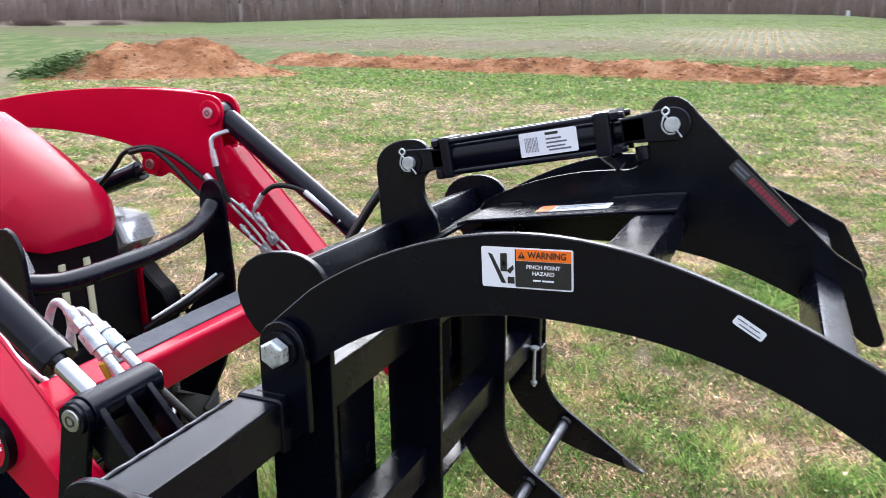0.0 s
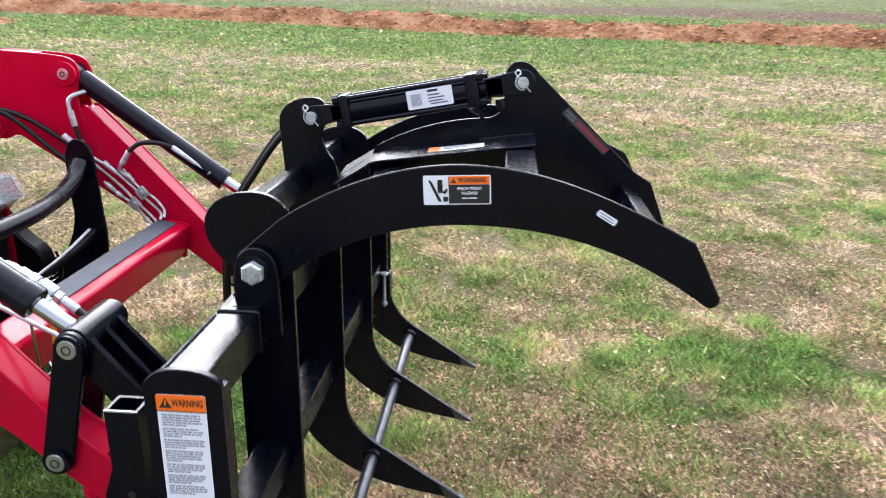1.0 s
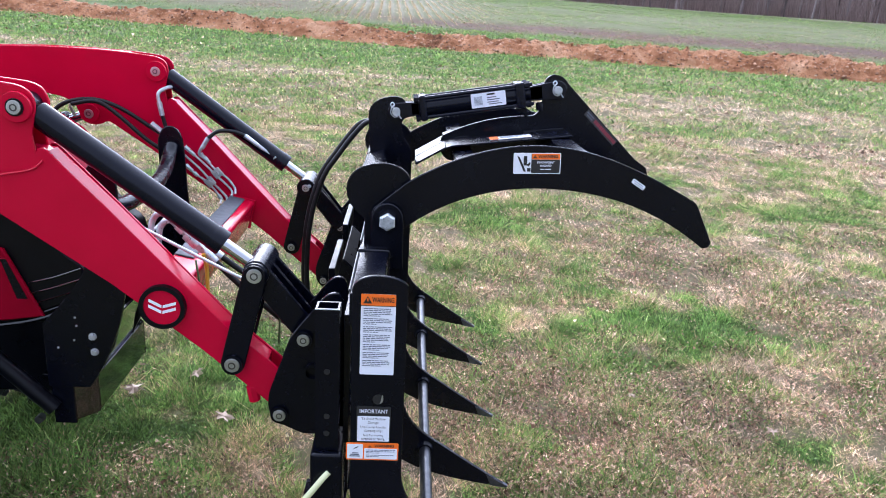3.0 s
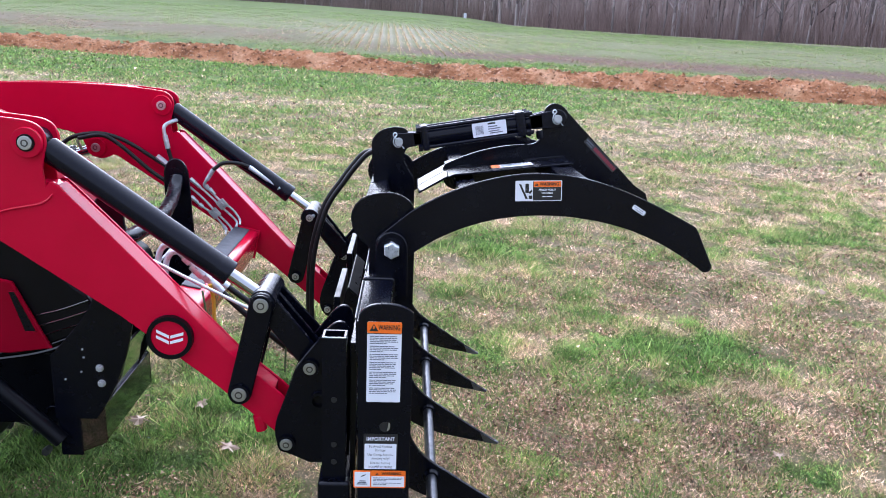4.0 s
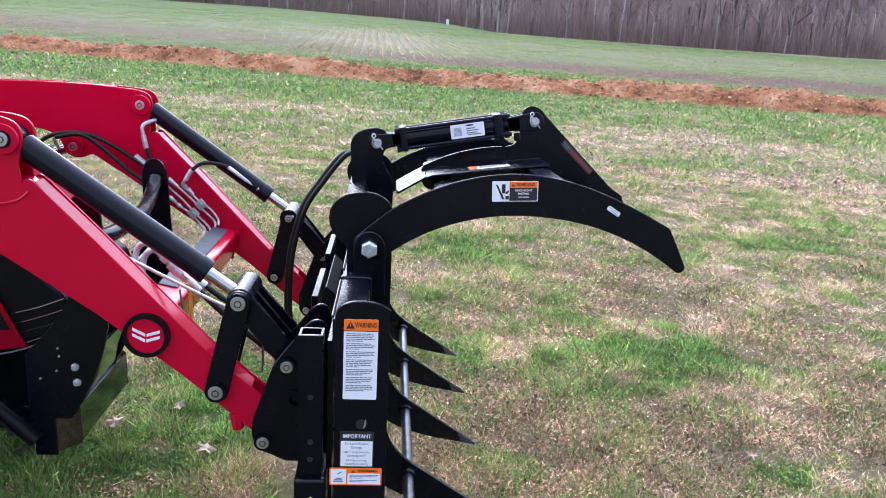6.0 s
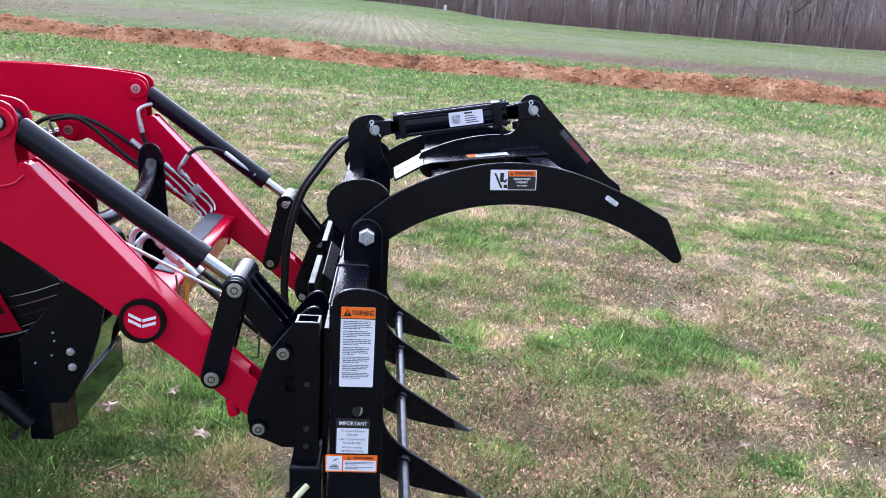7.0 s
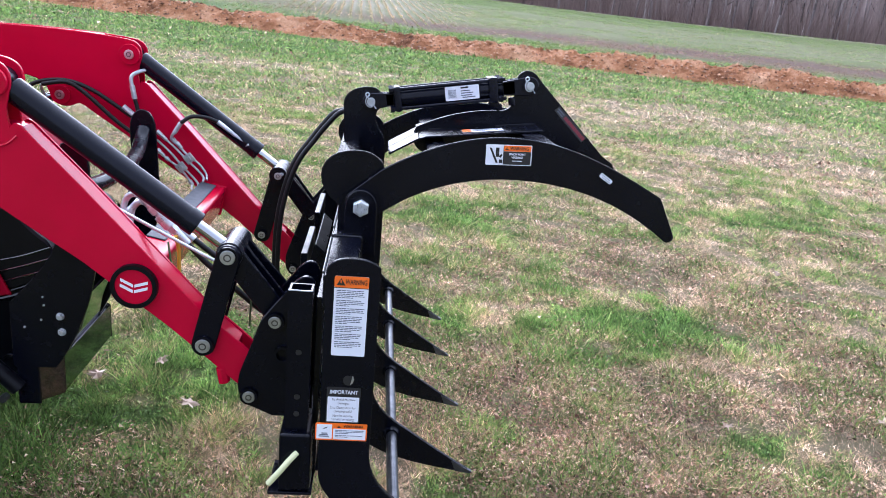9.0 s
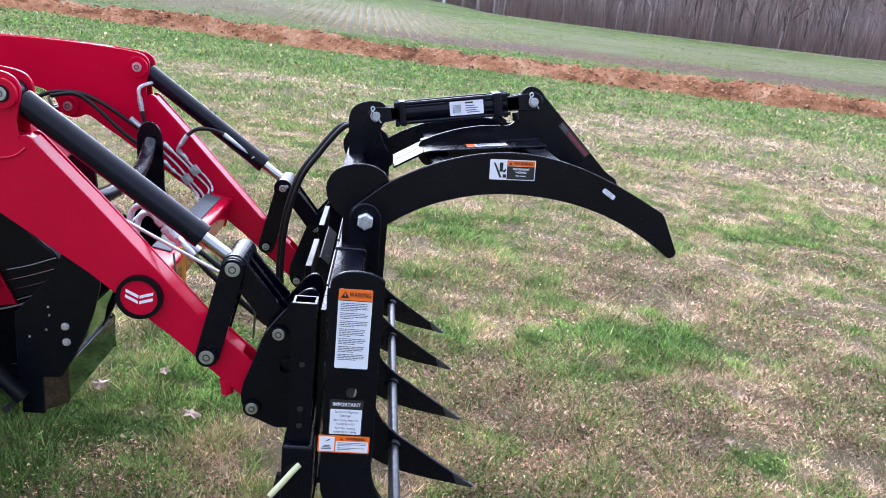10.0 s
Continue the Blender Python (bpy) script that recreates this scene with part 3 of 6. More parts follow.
def dirt_ridge():
    xs = np.arange(-25, 46, 0.075)
    ws = np.linspace(-1.35, 1.35, 40)
    S, W = np.meshgrid(xs, ws, indexing='ij')
    X = S + 0.25 * W
    Y = ridge_line(S) + W * (0.9 + 0.25 * fbm(S * 1.3, 0 * S, 53, 3)) + (fbm(S * 0.5, 0 * S, 51, 2) - 0.5) * 0.5
    crest = 0.50 * (0.45 + 1.1 * fbm(S * 0.5, 0 * S + 3, 55, 4, 0.65))
    lump = (fbm(X * 1.9, Y * 1.9, 61, 4, 0.7) - 0.5) * 0.34 + (fbm(X * 7, Y * 7, 66, 3, 0.8) - 0.5) * 0.26
    prof = np.clip(1 - (np.abs(W) / 1.2) ** 1.6, 0, 1)
    ends = np.clip((S + 25) / 1.2, 0, 1)
    Z = height(X, Y) - 0.03 + (crest * prof + lump * np.clip(prof * 2.5, 0, 1)) * ends - (1 - np.clip(prof * 8, 0, 1)) * 0.05
    n, k = len(xs), len(ws)
    i, j = np.meshgrid(np.arange(n - 1), np.arange(k - 1), indexing='ij')
    a = i * k + j
    me = bpy.data.meshes.new("dirt_ridge")
    me.from_pydata(np.stack([X.ravel(), Y.ravel(), Z.ravel()], 1).tolist(), [], np.stack([a, a + 1, a + k + 1, a + k], -1).reshape(-1, 4).tolist())
    me.materials.append(CLAY)
    ridge = tagged(new("dirt_ridge", me), "long low ridge of freshly dug red clay soil across the lawn", "dirt ridge")
    g = random.Random(31)
    shapes = []
    for k in range(5):
        bm = bmesh.new()
        bmesh.ops.create_icosphere(bm, subdivisions=2, radius=1)
        for v in bm.verts:
            v.co *= 0.7 + 0.6 * noise.noise(v.co * 1.3 + Vector((k * 7, 0, 0)))
            v.co.z *= 0.75
        shapes.append(mesh_of(bm, "clod", CLAY, False))
    for k in range(280):
        x = g.uniform(-20, 24)
        w = g.gauss(0, 0.55)
        px, py = x + 0.25 * w, float(ridge_line(x)) + w
        s = g.uniform(0.03, 0.10)
        ob = new("clod", shapes[k % 5])
        ob.parent = ridge
        lift = 0.46 * max(0.0, 1 - (abs(w) / 1.2) ** 1.6)
        ob.matrix_basis = pose(px, py, float(height(px, py)) + lift, 0, 0, g.uniform(0, 360)) @ Matrix.Diagonal((s, s, s, 1))
    crumbs("ridge_crumbs", X, Y, Z, 17000, 36, "loose crumbs of red clay lying on the ridge")
    return ridge


def crumbs(name, X, Y, Z, count, seed, label):
    """Loose clay crumbs strewn over a heap whose surface is given as a grid."""
    q = np.random.default_rng(seed)
    k = q.integers(0, X.size, count)
    base = np.stack([X.ravel()[k], Y.ravel()[k], Z.ravel()[k]], 1) + q.normal(0, 0.03, (count, 3)) * (1, 1, 0.1)
    s = 0.014 + 0.055 * q.random(count) ** 2.2
    oct_v = np.array(((1, 0, 0), (-1, 0, 0), (0, 1, 0), (0, -1, 0), (0, 0, 0.8), (0, 0, -0.8)), float)
    v = base[:, None] + oct_v[None] * s[:, None, None] * q.uniform(0.6, 1.4, (count, 6, 1))
    f = np.array(((0, 2, 4), (2, 1, 4), (1, 3, 4), (3, 0, 4), (2, 0, 5), (1, 2, 5), (3, 1, 5), (0, 3, 5)))
    idx = (np.arange(count)[:, None, None] * 6 + f[None]).reshape(-1, 3)
    me = bpy.data.meshes.new(name)
    me.from_pydata(v.reshape(-1, 3).tolist(), [], idx.tolist())
    me.materials.append(CRUMB)
    return tagged(new(name, me), label, "soil", kind="stuff")


def soil_mound():
    n = 150
    U, V = np.meshgrid(np.linspace(-1, 1, n), np.linspace(-1, 1, 90), indexing='ij')
    d = Vector((9.2, 4.4, 0)).normalized()
    X = -21.6 + U * 5.6 * d.x - V * 2.4 * d.y
    Y = 23.2 + U * 5.6 * d.y + V * 2.4 * d.x
    h = 1.30 * np.exp(-(((U - 0.22) / 0.34) ** 2 + (V / 0.5) ** 2)) + 1.02 * np.exp(-(((U + 0.38) / 0.30) ** 2 + ((V + 0.05) / 0.5) ** 2)) + 0.55 * np.exp(-(((U + 0.05) / 0.5) ** 2 + (V / 0.45) ** 2)) * 0.6
    edge = np.clip((1 - np.maximum(np.abs(U), np.abs(V))) * 5, 0, 1)
    h = (h * (0.8 + 0.4 * fbm(X * 0.8, Y * 0.8, 71, 3)) + (fbm(X * 2.2, Y * 2.2, 75, 5, 0.7) - 0.5) * 0.42) * edge
    Z = height(X, Y) - 0.05 * (1 - edge) - 0.02 + h
    i, j = np.meshgrid(np.arange(n - 1), np.arange(89), indexing='ij')
    a = i * 90 + j
    me = bpy.data.meshes.new("soil_mound")
    me.from_pydata(np.stack([X.ravel(), Y.ravel(), Z.ravel()], 1).tolist(), [], np.stack([a, a + 1, a + 91, a + 90], -1).reshape(-1, 4).tolist())
    me.materials.append(CLAY)
    crumbs("mound_crumbs", X, Y, Z, 2500, 37, "loose crumbs of red clay lying on the heap")
    return tagged(new("soil_mound", me), "heap of red clay soil with weeds on its flank", "soil mound")


dirt_ridge()
soil_mound()

# ---- root grapple ----
GY = 1.358                                   # middle of the grapple
TINE_Y = (0.943, 1.358, 1.773)
grapple = thing("root_grapple", (-0.66, GY, 0.28), "black powder-coated root grapple with warning stickers, raised on the loader", "grapple")

LOWER = (((-0.607, 0.57),), ((-0.606, 0.50), (-0.56, 0.455), (-0.492, 0.414)), ((-0.44, 0.378), (-0.37, 0.33), (-0.286, 0.279)), ((-0.291, 0.274),),
         ((-0.37, 0.288), (-0.44, 0.298), (-0.505, 0.318)), ((-0.60, 0.345), (-0.68, 0.41), (-0.713, 0.47)), ((-0.727, 0.492), (-0.727, 0.52), (-0.727, 0.56)))
EAR = route((-0.727, 1.08), ((-0.81, 1.14), (-0.785, 1.232), (-0.68, 1.231)), ((-0.645, 1.231), (-0.607, 1.212), (-0.607, 1.17)), *LOWER)
TALL = route((-0.735, 1.16), ((-0.745, 1.30),), ((-0.745, 1.345), (-0.70, 1.361), (-0.662, 1.361)), ((-0.632, 1.361), (-0.622, 1.335), (-0.622, 1.305)),
             ((-0.652, 1.288), (-0.648, 1.25), (-0.618, 1.215)), ((-0.610, 1.20), (-0.607, 1.18), (-0.607, 1.16)), *LOWER)
SIDE = route((-0.729, 1.028), ((-0.722, 1.048), (-0.70, 1.057), (-0.672, 1.057)), ((-0.645, 1.057), (-0.618, 1.05), (-0.608, 1.036)), *LOWER)
for y, outline in ((TINE_Y[0], EAR), (TINE_Y[1], TALL), (TINE_Y[2], EAR)):
    part("tine", plate(outline, y - 0.0065, y + 0.0065), BLACK, grapple)
near_side = part("side_panel", plate(SIDE, 0.549, 0.561), BLACK, grapple)
far_side = part("side_panel", plate(SIDE, 2.155, 2.167), BLACK, grapple)
# skin of the end boxes behind the side panels
for y0, y1 in ((0.5615, 0.60), (2.116, 2.1545)):
    part("end_box", box((-0.722, y0, 0.60), (-0.613, y1, 1.02), 0.006), BLACK, grapple)
part("main_tube", box((-0.736, 0.5615, 0.934), (-0.660, 2.1545, 1.012), 0.005, 2), BLACK, grapple)
for y0, y1 in ((0.60, 0.936), (0.950, 1.351), (1.365, 1.766), (1.780, 2.116)):
    part("lower_tube", box((-0.700, y0, 0.632), (-0.632, y1, 0.700), 0.006, 2), BLACK, grapple)
# glossy black bar; its grey metal colour stands in for reflected sky
rod_bm = rod((-0.537, 0.5615, 0.398), (-0.537, 2.1545, 0.398), 0.0160, 20)
tine_rod = part("tine_rod", rod_bm, WORN_AND_SHEEN, grapple, "round bar tying the tines together, grey for the sky's sheen on black")
for y in (*TINE_Y, 2.155):
    part("weld_collar", rod((-0.537, y - 0.017, 0.398), (-0.537, y - 0.0068, 0.398), 0.021, 16, r2=0.026), BLACK, tine_rod)

# worn bright points of the tines
for y in (0.555, *TINE_Y, 2.161):
    tip = part("worn_tip", plate([(-0.352, 0.3165), (-0.2855, 0.2795), (-0.2905, 0.2735), (-0.338, 0.2815)], y - 0.0069, y + 0.0069, 0.0008), WORN_AND_SHEEN, grapple, "tine point rubbed to bare steel")
# saddles of folded plate where the pivot lugs stand on the main tube
for y0, y1 in ((0.872, 0.8925), (1.8235, 1.844)):
    part("lug_saddle", plate(route((-0.742, 0.930), ((-0.740, 1.008),), ((-0.740, 1.015), (-0.737, 1.017), (-0.730, 1.017)), ((-0.668, 1.017),), ((-0.660, 1.017), (-0.656, 1.014), (-0.656, 1.006)), ((-0.656, 0.930),)), y0, y1, 0.003), BLACK, grapple)

# pivot lugs and bolts of the clamp
for y0, y1, s in ((0.893, 0.907, -1), (1.809, 1.823, 1)):
    lug = part("pivot_lug", plate(route((-0.708, 0.96), ((-0.708, 1.085),), ((-0.708, 1.152), (-0.625, 1.152), (-0.624, 1.085)), ((-0.622, 0.96),)), y0, y1, 0.002), BLACK, grapple)
    foot = box((-0.716, y0 - 0.004, 1.0122), (-0.662, y1 + 0.012, 1.0185), 0.003)
    part("weld_foot", foot, BLACK, lug)
    fy = y0 if s < 0 else y1
    part("washer", rod((-0.666, fy, 1.091), (-0.666, fy + s * 0.006, 1.091), 0.030, 32, bevel=0.001), BLACK, grapple)
    bolt = part("pivot_bolt", plate(hexagon((-0.666, 1.091), 0.0225, 0.5), fy + s * 0.0062 if s > 0 else fy - 0.026, fy + 0.026 if s > 0 else fy - 0.0062, 0.003), ZINC, grapple, "zinc-plated hex bolt head")
    part("grade_marks", rod((-0.666, fy + s * 0.0262, 1.091), (-0.666, fy + s * 0.0272, 1.091), 0.0155, 20, bevel=0.0005), ZINC, bolt)

# square tube between the ears, with weld lines
for y0, y1 in ((0.950, 1.351), (1.365, 1.766)):
    part("ear_tube", box((-0.742, y0, 1.130), (-0.680, y1, 1.192), 0.006, 2, pose(0, 0, 0, 0, -18, 0)), BLACK, grapple)

ARM = route((-0.702, 1.118), ((-0.623, 1.185),), ((-0.53, 1.248), (-0.40, 1.299), (-0.277, 1.299)), ((-0.14, 1.299), (-0.02, 1.252), (0.141, 1.167)),
            ((0.152, 1.148),), ((0.195, 1.064),), ((0.199, 1.050), (0.185, 1.040), (0.172, 1.046)), ((0.05, 1.134), (-0.08, 1.188), (-0.262, 1.188)),
            ((-0.40, 1.188), (-0.53, 1.142), (-0.622, 1.066)), ((-0.64, 1.048), (-0.69, 1.045), (-0.706, 1.078)), ((-0.712, 1.092), (-0.71, 1.106), (-0.702, 1.118)), n=14)
near_arm = part("clamp_arm", plate(ARM[:-1], 0.9105, 0.9235), BLACK, grapple)
far_arm = part("clamp_arm", plate(ARM[:-1], 1.7935, 1.8065), BLACK, grapple)
MIDDLE = route((-0.512, 1.250), ((-0.44, 1.29), (-0.35, 1.318), (-0.25, 1.322)), ((-0.222, 1.325), (-0.212, 1.345), (-0.212, 1.375)), ((-0.213, 1.405),),
               ((-0.213, 1.462), (-0.160, 1.463), (-0.135, 1.425)), ((0.098, 1.202),), ((0.137, 1.178),), ((0.180, 1.070),), ((0.184, 1.055), (0.166, 1.046), (0.150, 1.058)),
               ((0.06, 1.125), (-0.07, 1.185), (-0.20, 1.190)), ((-0.33, 1.195), (-0.42, 1.185), (-0.47, 1.172)), ((-0.515, 1.165), (-0.535, 1.222), (-0.512, 1.250)), n=12)
part("clamp_rib", plate(MIDDLE[:-1], GY - 0.0065, GY + 0.0065), BLACK, grapple)


def cross_tube(x, z, w, tilt, name="clamp_tube"):
    for y0, y1 in ((0.924, GY - 0.007), (GY + 0.007, 1.793)):
        part(name, box((x - w / 2, y0, z - w / 2), (x + w / 2, y1, z + w / 2), 0.006, 2, pose(0, 0, 0, 0, tilt, 0)), BLACK, grapple)


cross_tube(-0.172, 1.245, 0.064, -4)
cross_tube(0.078, 1.141, 0.050, 27)
cross_tube(-0.455, 1.200, 0.056, -10)
# folded guard plate lying on the clamp rib
tray = bmesh.new()
for y0, y1 in ((1.205, GY - 0.007), (GY + 0.007, 1.511)):
    own = plate(route((-0.508, 1.236), ((-0.49, 1.243),), ((-0.14, 1.289),), ((-0.14, 1.283),), ((-0.49, 1.237),), ((-0.508, 1.230),)), y0, y1, 0.0012)
    merge(tray, own)
guard = part("guard_plate", tray, BLACK, grapple)
for y0, y1 in ((1.258, 1.330), (1.334, 1.408)):
    tongue = plate([(-0.509, 1.236), (-0.597, 1.183), (-0.594, 1.178), (-0.507, 1.230)], y0, y1, 0.001)
    for v in tongue.verts:
        v.co.z += 0.10 * (v.co.y - 1.333)
    part("guard_tongue", tongue, BLACK, guard)
# weld beads where the guard plate meets the rib
for x0, x1 in ((-0.475, -0.435), (-0.265, -0.142)):
    za, zb = 1.2445 + 0.1314 * (x0 + 0.477), 1.2445 + 0.1314 * (x1 + 0.477)
    part("edge_bead", hose([(x0, GY - 0.010, za), ((x0 + x1) / 2, GY - 0.011, (za + zb) / 2 + 0.001), (x1, GY - 0.010, zb)], 0.0045, 8, 5), BLACK, guard)

# clamp cylinder
c0, c1 = Vector((-0.660, GY, 1.318)), Vector((-0.171, GY, 1.406))
ax = (c1 - c0).normalized()
up = Vector((-ax.z, 0, ax.x))


def on_cyl(d, y=0.0, h=0.0):
    return c0 + ax * d + Vector((0, y, 0)) + up * h


cyl = part("clamp_cylinder", rod(on_cyl(0.085), on_cyl(0.375), 0.031, 32), CYL_BLACK, grapple, "black hydraulic tie-rod cylinder with a white sticker")
tilt = pose(0, 0, 0, 0, -math.degrees(math.atan2(ax.z, ax.x)), 0)
for d0, d1 in ((0.072, 0.094), (0.366, 0.396)):
    mid = on_cyl((d0 + d1) / 2)
    part("end_cap", box(mid - Vector(((d1 - d0) / 2, 0.039, 0.039)), mid + Vector(((d1 - d0) / 2, 0.039, 0.039)), 0.006, 2, tilt), CYL_BLACK, cyl)
for sy in (-1, 1):
    for sz in (-1, 1):
        part("tie_rod", rod(on_cyl(0.062, sy * 0.029, sz * 0.029), on_cyl(0.420, sy * 0.029, sz * 0.029), 0.0058, 12), CYL_BLACK, cyl)
        for d in (0.058, 0.397):
            part("tie_rod_nut", rod(on_cyl(d, sy * 0.029, sz * 0.029), on_cyl(d + 0.013, sy * 0.029, sz * 0.029), 0.0105, 6), CYL_BLACK, cyl)
part("gland", rod(on_cyl(0.396), on_cyl(0.412), 0.024, 24, bevel=0.003), CYL_BLACK, cyl)
part("piston_rod", rod(on_cyl(0.405), on_cyl(0.445), 0.015, 20), CHROME, cyl, "bright chromed piston rod")
for d, e, w in ((0.0, 0.072, 0.026), (0.497, 0.411, 0.029)):
    fork = bmesh.new()
    for sy in (-1, 1):
        yy = GY + sy * 0.0155
        p = [on_cyl(min(d, e)), on_cyl(max(d, e))]
        prof = []
        for k in range(13):
            t = math.pi / 2 + math.pi * k / 12 if d < e else -math.pi / 2 + math.pi * k / 12
            q = on_cyl(d) + (ax * math.cos(t) + up * math.sin(t)) * w
            prof.append((q.x, q.z))
        s = 1 if d < e else -1
        for hh in (-s * w * 0.72, s * w * 0.72):
            q = on_cyl(e, 0, hh)
            prof.append((q.x, q.z))
        merge(fork, plate(prof, yy - 0.0075 if sy > 0 else yy - 0.0075, yy + 0.0075, 0.002))
    lo, hi = sorted((d + (0.045 if d < e else -0.045), e))
    mid = on_cyl((lo + hi) / 2)
    merge(fork, box(mid - Vector(((hi - lo) / 2, 0.023, w * 0.72)), mid + Vector(((hi - lo) / 2, 0.023, w * 0.72)), 0.003, 2, tilt))
    part("clevis", fork, CYL_BLACK, cyl)
    ends = on_cyl(d)
    pin = part("clevis_pin", rod(ends + Vector((0, -0.036, 0)), ends + Vector((0, 0.036, 0)), 0.0128, 24, bevel=0.0015), ZINC, cyl, "zinc-plated clevis pin with a spring clip")
    part("pin_washer", rod(ends + Vector((0, -0.0262, 0)), ends + Vector((0, -0.0235, 0)), 0.024, 28), CYL_BLACK, pin)
    clip = [ends + Vector((0.017, -0.033, -0.020)), ends + Vector((0.004, -0.0335, -0.004)), ends + Vector((-0.010, -0.034, 0.012)), ends + Vector((-0.018, -0.034, 0.021)), ends + Vector((-0.012, -0.034, 0.028)),
            ends + Vector((-0.006, -0.034, 0.021)), ends + Vector((-0.014, -0.034, 0.012)), ends + Vector((-0.016, -0.034, -0.004)), ends + Vector((-0.006, -0.034, -0.015)), ends + Vector((0.006, -0.034, -0.014))]
    part("spring_clip", hose(clip, 0.0016, 6, 6), ZINC, pin)
part("port_fitting", rod(on_cyl(0.372, -0.004, -0.034), on_cyl(0.402, -0.006, -0.062), 0.012, 6), CYL_BLACK, cyl)
part("port_elbow", rod(on_cyl(0.44, -0.01, -0.03), on_cyl(0.44, -0.01, -0.055), 0.012, 12, bevel=0.003), CYL_BLACK, cyl)


def sticker(name, parent, x, z, w, h, y, mat, label="", tilt_deg=0.0, r=0.003, lay=None):
    m = lay if lay is not None else pose(x, y, z, 0, -tilt_deg, 0)
    return part(name, sheet(rounded(w, h, r), m), mat, parent, label, smooth=False), m


def triangle_mark(parent, x, z, s, m, y=-0.0020):
    tri = part("hazard_triangle", sheet([(x - s, z - s * 0.85), (x + s, z - s * 0.85), (x, z + s * 0.85)], m @ pose(0, y, 0), 0.0003), INK, parent, smooth=False)
    part("exclamation_mark", sheet([(x - s * 0.13, z - s * 0.35), (x + s * 0.13, z - s * 0.35), (x + s * 0.16, z + s * 0.4), (x - s * 0.16, z + s * 0.4)], m @ pose(0, y - 0.0006, 0), 0.0002), ORANGE, parent, smooth=False)
    return tri


def paragraph(seed, x0, x1, z0, z1, lines, gaps):
    rnd, rows, z = random.Random(seed), [], z0
    step = (z0 - z1) / (lines + gaps * 0.9)
    per = lines / (gaps + 1)
    for k in range(lines):
        x, end = x0, x1 - (rnd.uniform(0.25, 0.6) * (x1 - x0) if (k + 1) % per < 1 else rnd.uniform(0, 0.1) * (x1 - x0))
        while x < end - 0.003:
            w = rnd.uniform(0.004, 0.011)
            rows.append((x, min(x + w, end), z))
            x += w + 0.0014
        z -= step * (1.6 if (k + 1) % per < 1 else 1)
    return rows


# tall warning sticker on the side panel
SY = 0.549
w1, m1 = sticker("warning_label", near_side, -0.6715, 0.920, 0.076, 0.192, SY, WHITE, "white and orange warning sticker with a paragraph of print")
part("label_header", sheet(rounded(0.076, 0.0265, 0.003), m1 @ pose(0, -0.0009, 0.0828)), ORANGE, w1, smooth=False)
part("label_rule", sheet(rounded(0.076, 0.0015, 0.0005), m1 @ pose(0, -0.0012, 0.0690)), INK, w1, smooth=False)
triangle_mark(w1, -0.0235, 0.0828, 0.0098, m1)
part("lettering", lettering("WARNING", 0.0165, m1 @ pose(0.0105, -0.0024, 0.0828), bold=0.0003, stretch=0.60), INK, w1, smooth=False)
part("fine_print", bars(paragraph(5, -0.032, 0.031, 0.062, -0.086, 30, 6), m1 @ pose(0, -0.0010, 0), 0.0019), GREY_INK, w1, smooth=False)
# important notice
w2, m2 = sticker("notice_label", near_side, -0.675, 0.698, 0.078, 0.092, SY, INK, "black and white notice sticker headed important")
part("label_field", sheet(rounded(0.073, 0.064, 0.002), m2 @ pose(0, -0.0009, -0.0105)), WHITE, w2, smooth=False)
part("lettering", lettering("IMPORTANT", 0.0135, m2 @ pose(0, -0.0012, 0.0335), bold=0.0003, stretch=0.86), WHITE, w2, smooth=False)
for k, row in enumerate(("To Avoid Machine", "Damage:", "Use Clamp Arm for", "clamping only!", "Not for moving", "material or raking")):
    part("lettering", lettering(row, 0.0088, m2 @ pose(0, -0.0020, 0.0150 - 0.0092 * k - 0.0026 * (k // 2)), stretch=0.84), INK, w2, smooth=False)
# small warning below
w3, m3 = sticker("warning_label", near_side, -0.676, 0.628, 0.121, 0.045, SY, ORANGE, "small orange and white warning sticker with a drawing")
part("label_field", sheet(rounded(0.036, 0.038, 0.001), m3 @ pose(-0.0395, -0.0009, 0)), WHITE, w3, smooth=False)
part("label_field", sheet(rounded(0.076, 0.0275, 0.001), m3 @ pose(0.0195, -0.0009, -0.0055)), WHITE, w3, smooth=False)
triangle_mark(w3, -0.0055, 0.0148, 0.0042, m3)
part("lettering", lettering("WARNING", 0.0098, m3 @ pose(0.0275, -0.0014, 0.0150), bold=0.0003, stretch=0.95), INK, w3, smooth=False)
part("fine_print", bars(paragraph(8, -0.014, 0.054, 0.0045, -0.0175, 5, 1), m3 @ pose(0, -0.0018, 0), 0.0016), GREY_INK, w3, smooth=False)
part("label_drawing", bars([(-0.052, -0.028, -0.012), (-0.050, -0.030, -0.008), (-0.046, -0.032, -0.004)], m3 @ pose(0, -0.0018, 0), 0.0026), GREY_INK, w3, smooth=False)
part("label_drawing", sheet([(-0.044, 0.006), (-0.034, 0.010), (-0.031, 0.014), (-0.040, 0.010)], m3 @ pose(0, -0.0018, 0), 0.0003), INK, w3, smooth=False)
# hole with a bolt in the side panel: flat dark disc for its shade, steel crescent
part("panel_hole_shade", rod((-0.666, 0.5482, 0.762), (-0.666, 0.5492, 0.762), 0.0125, 24), INK, near_side, "dark disc for the shade in a drilled hole")
part("hole_rim", plate(route((-0.662, 0.752), ((-0.652, 0.755), (-0.653, 0.770), (-0.657, 0.775)), ((-0.659, 0.768), (-0.659, 0.760), (-0.662, 0.752)), n=5)[:-1], 0.5470, 0.5480, 0), STEEL, near_side)

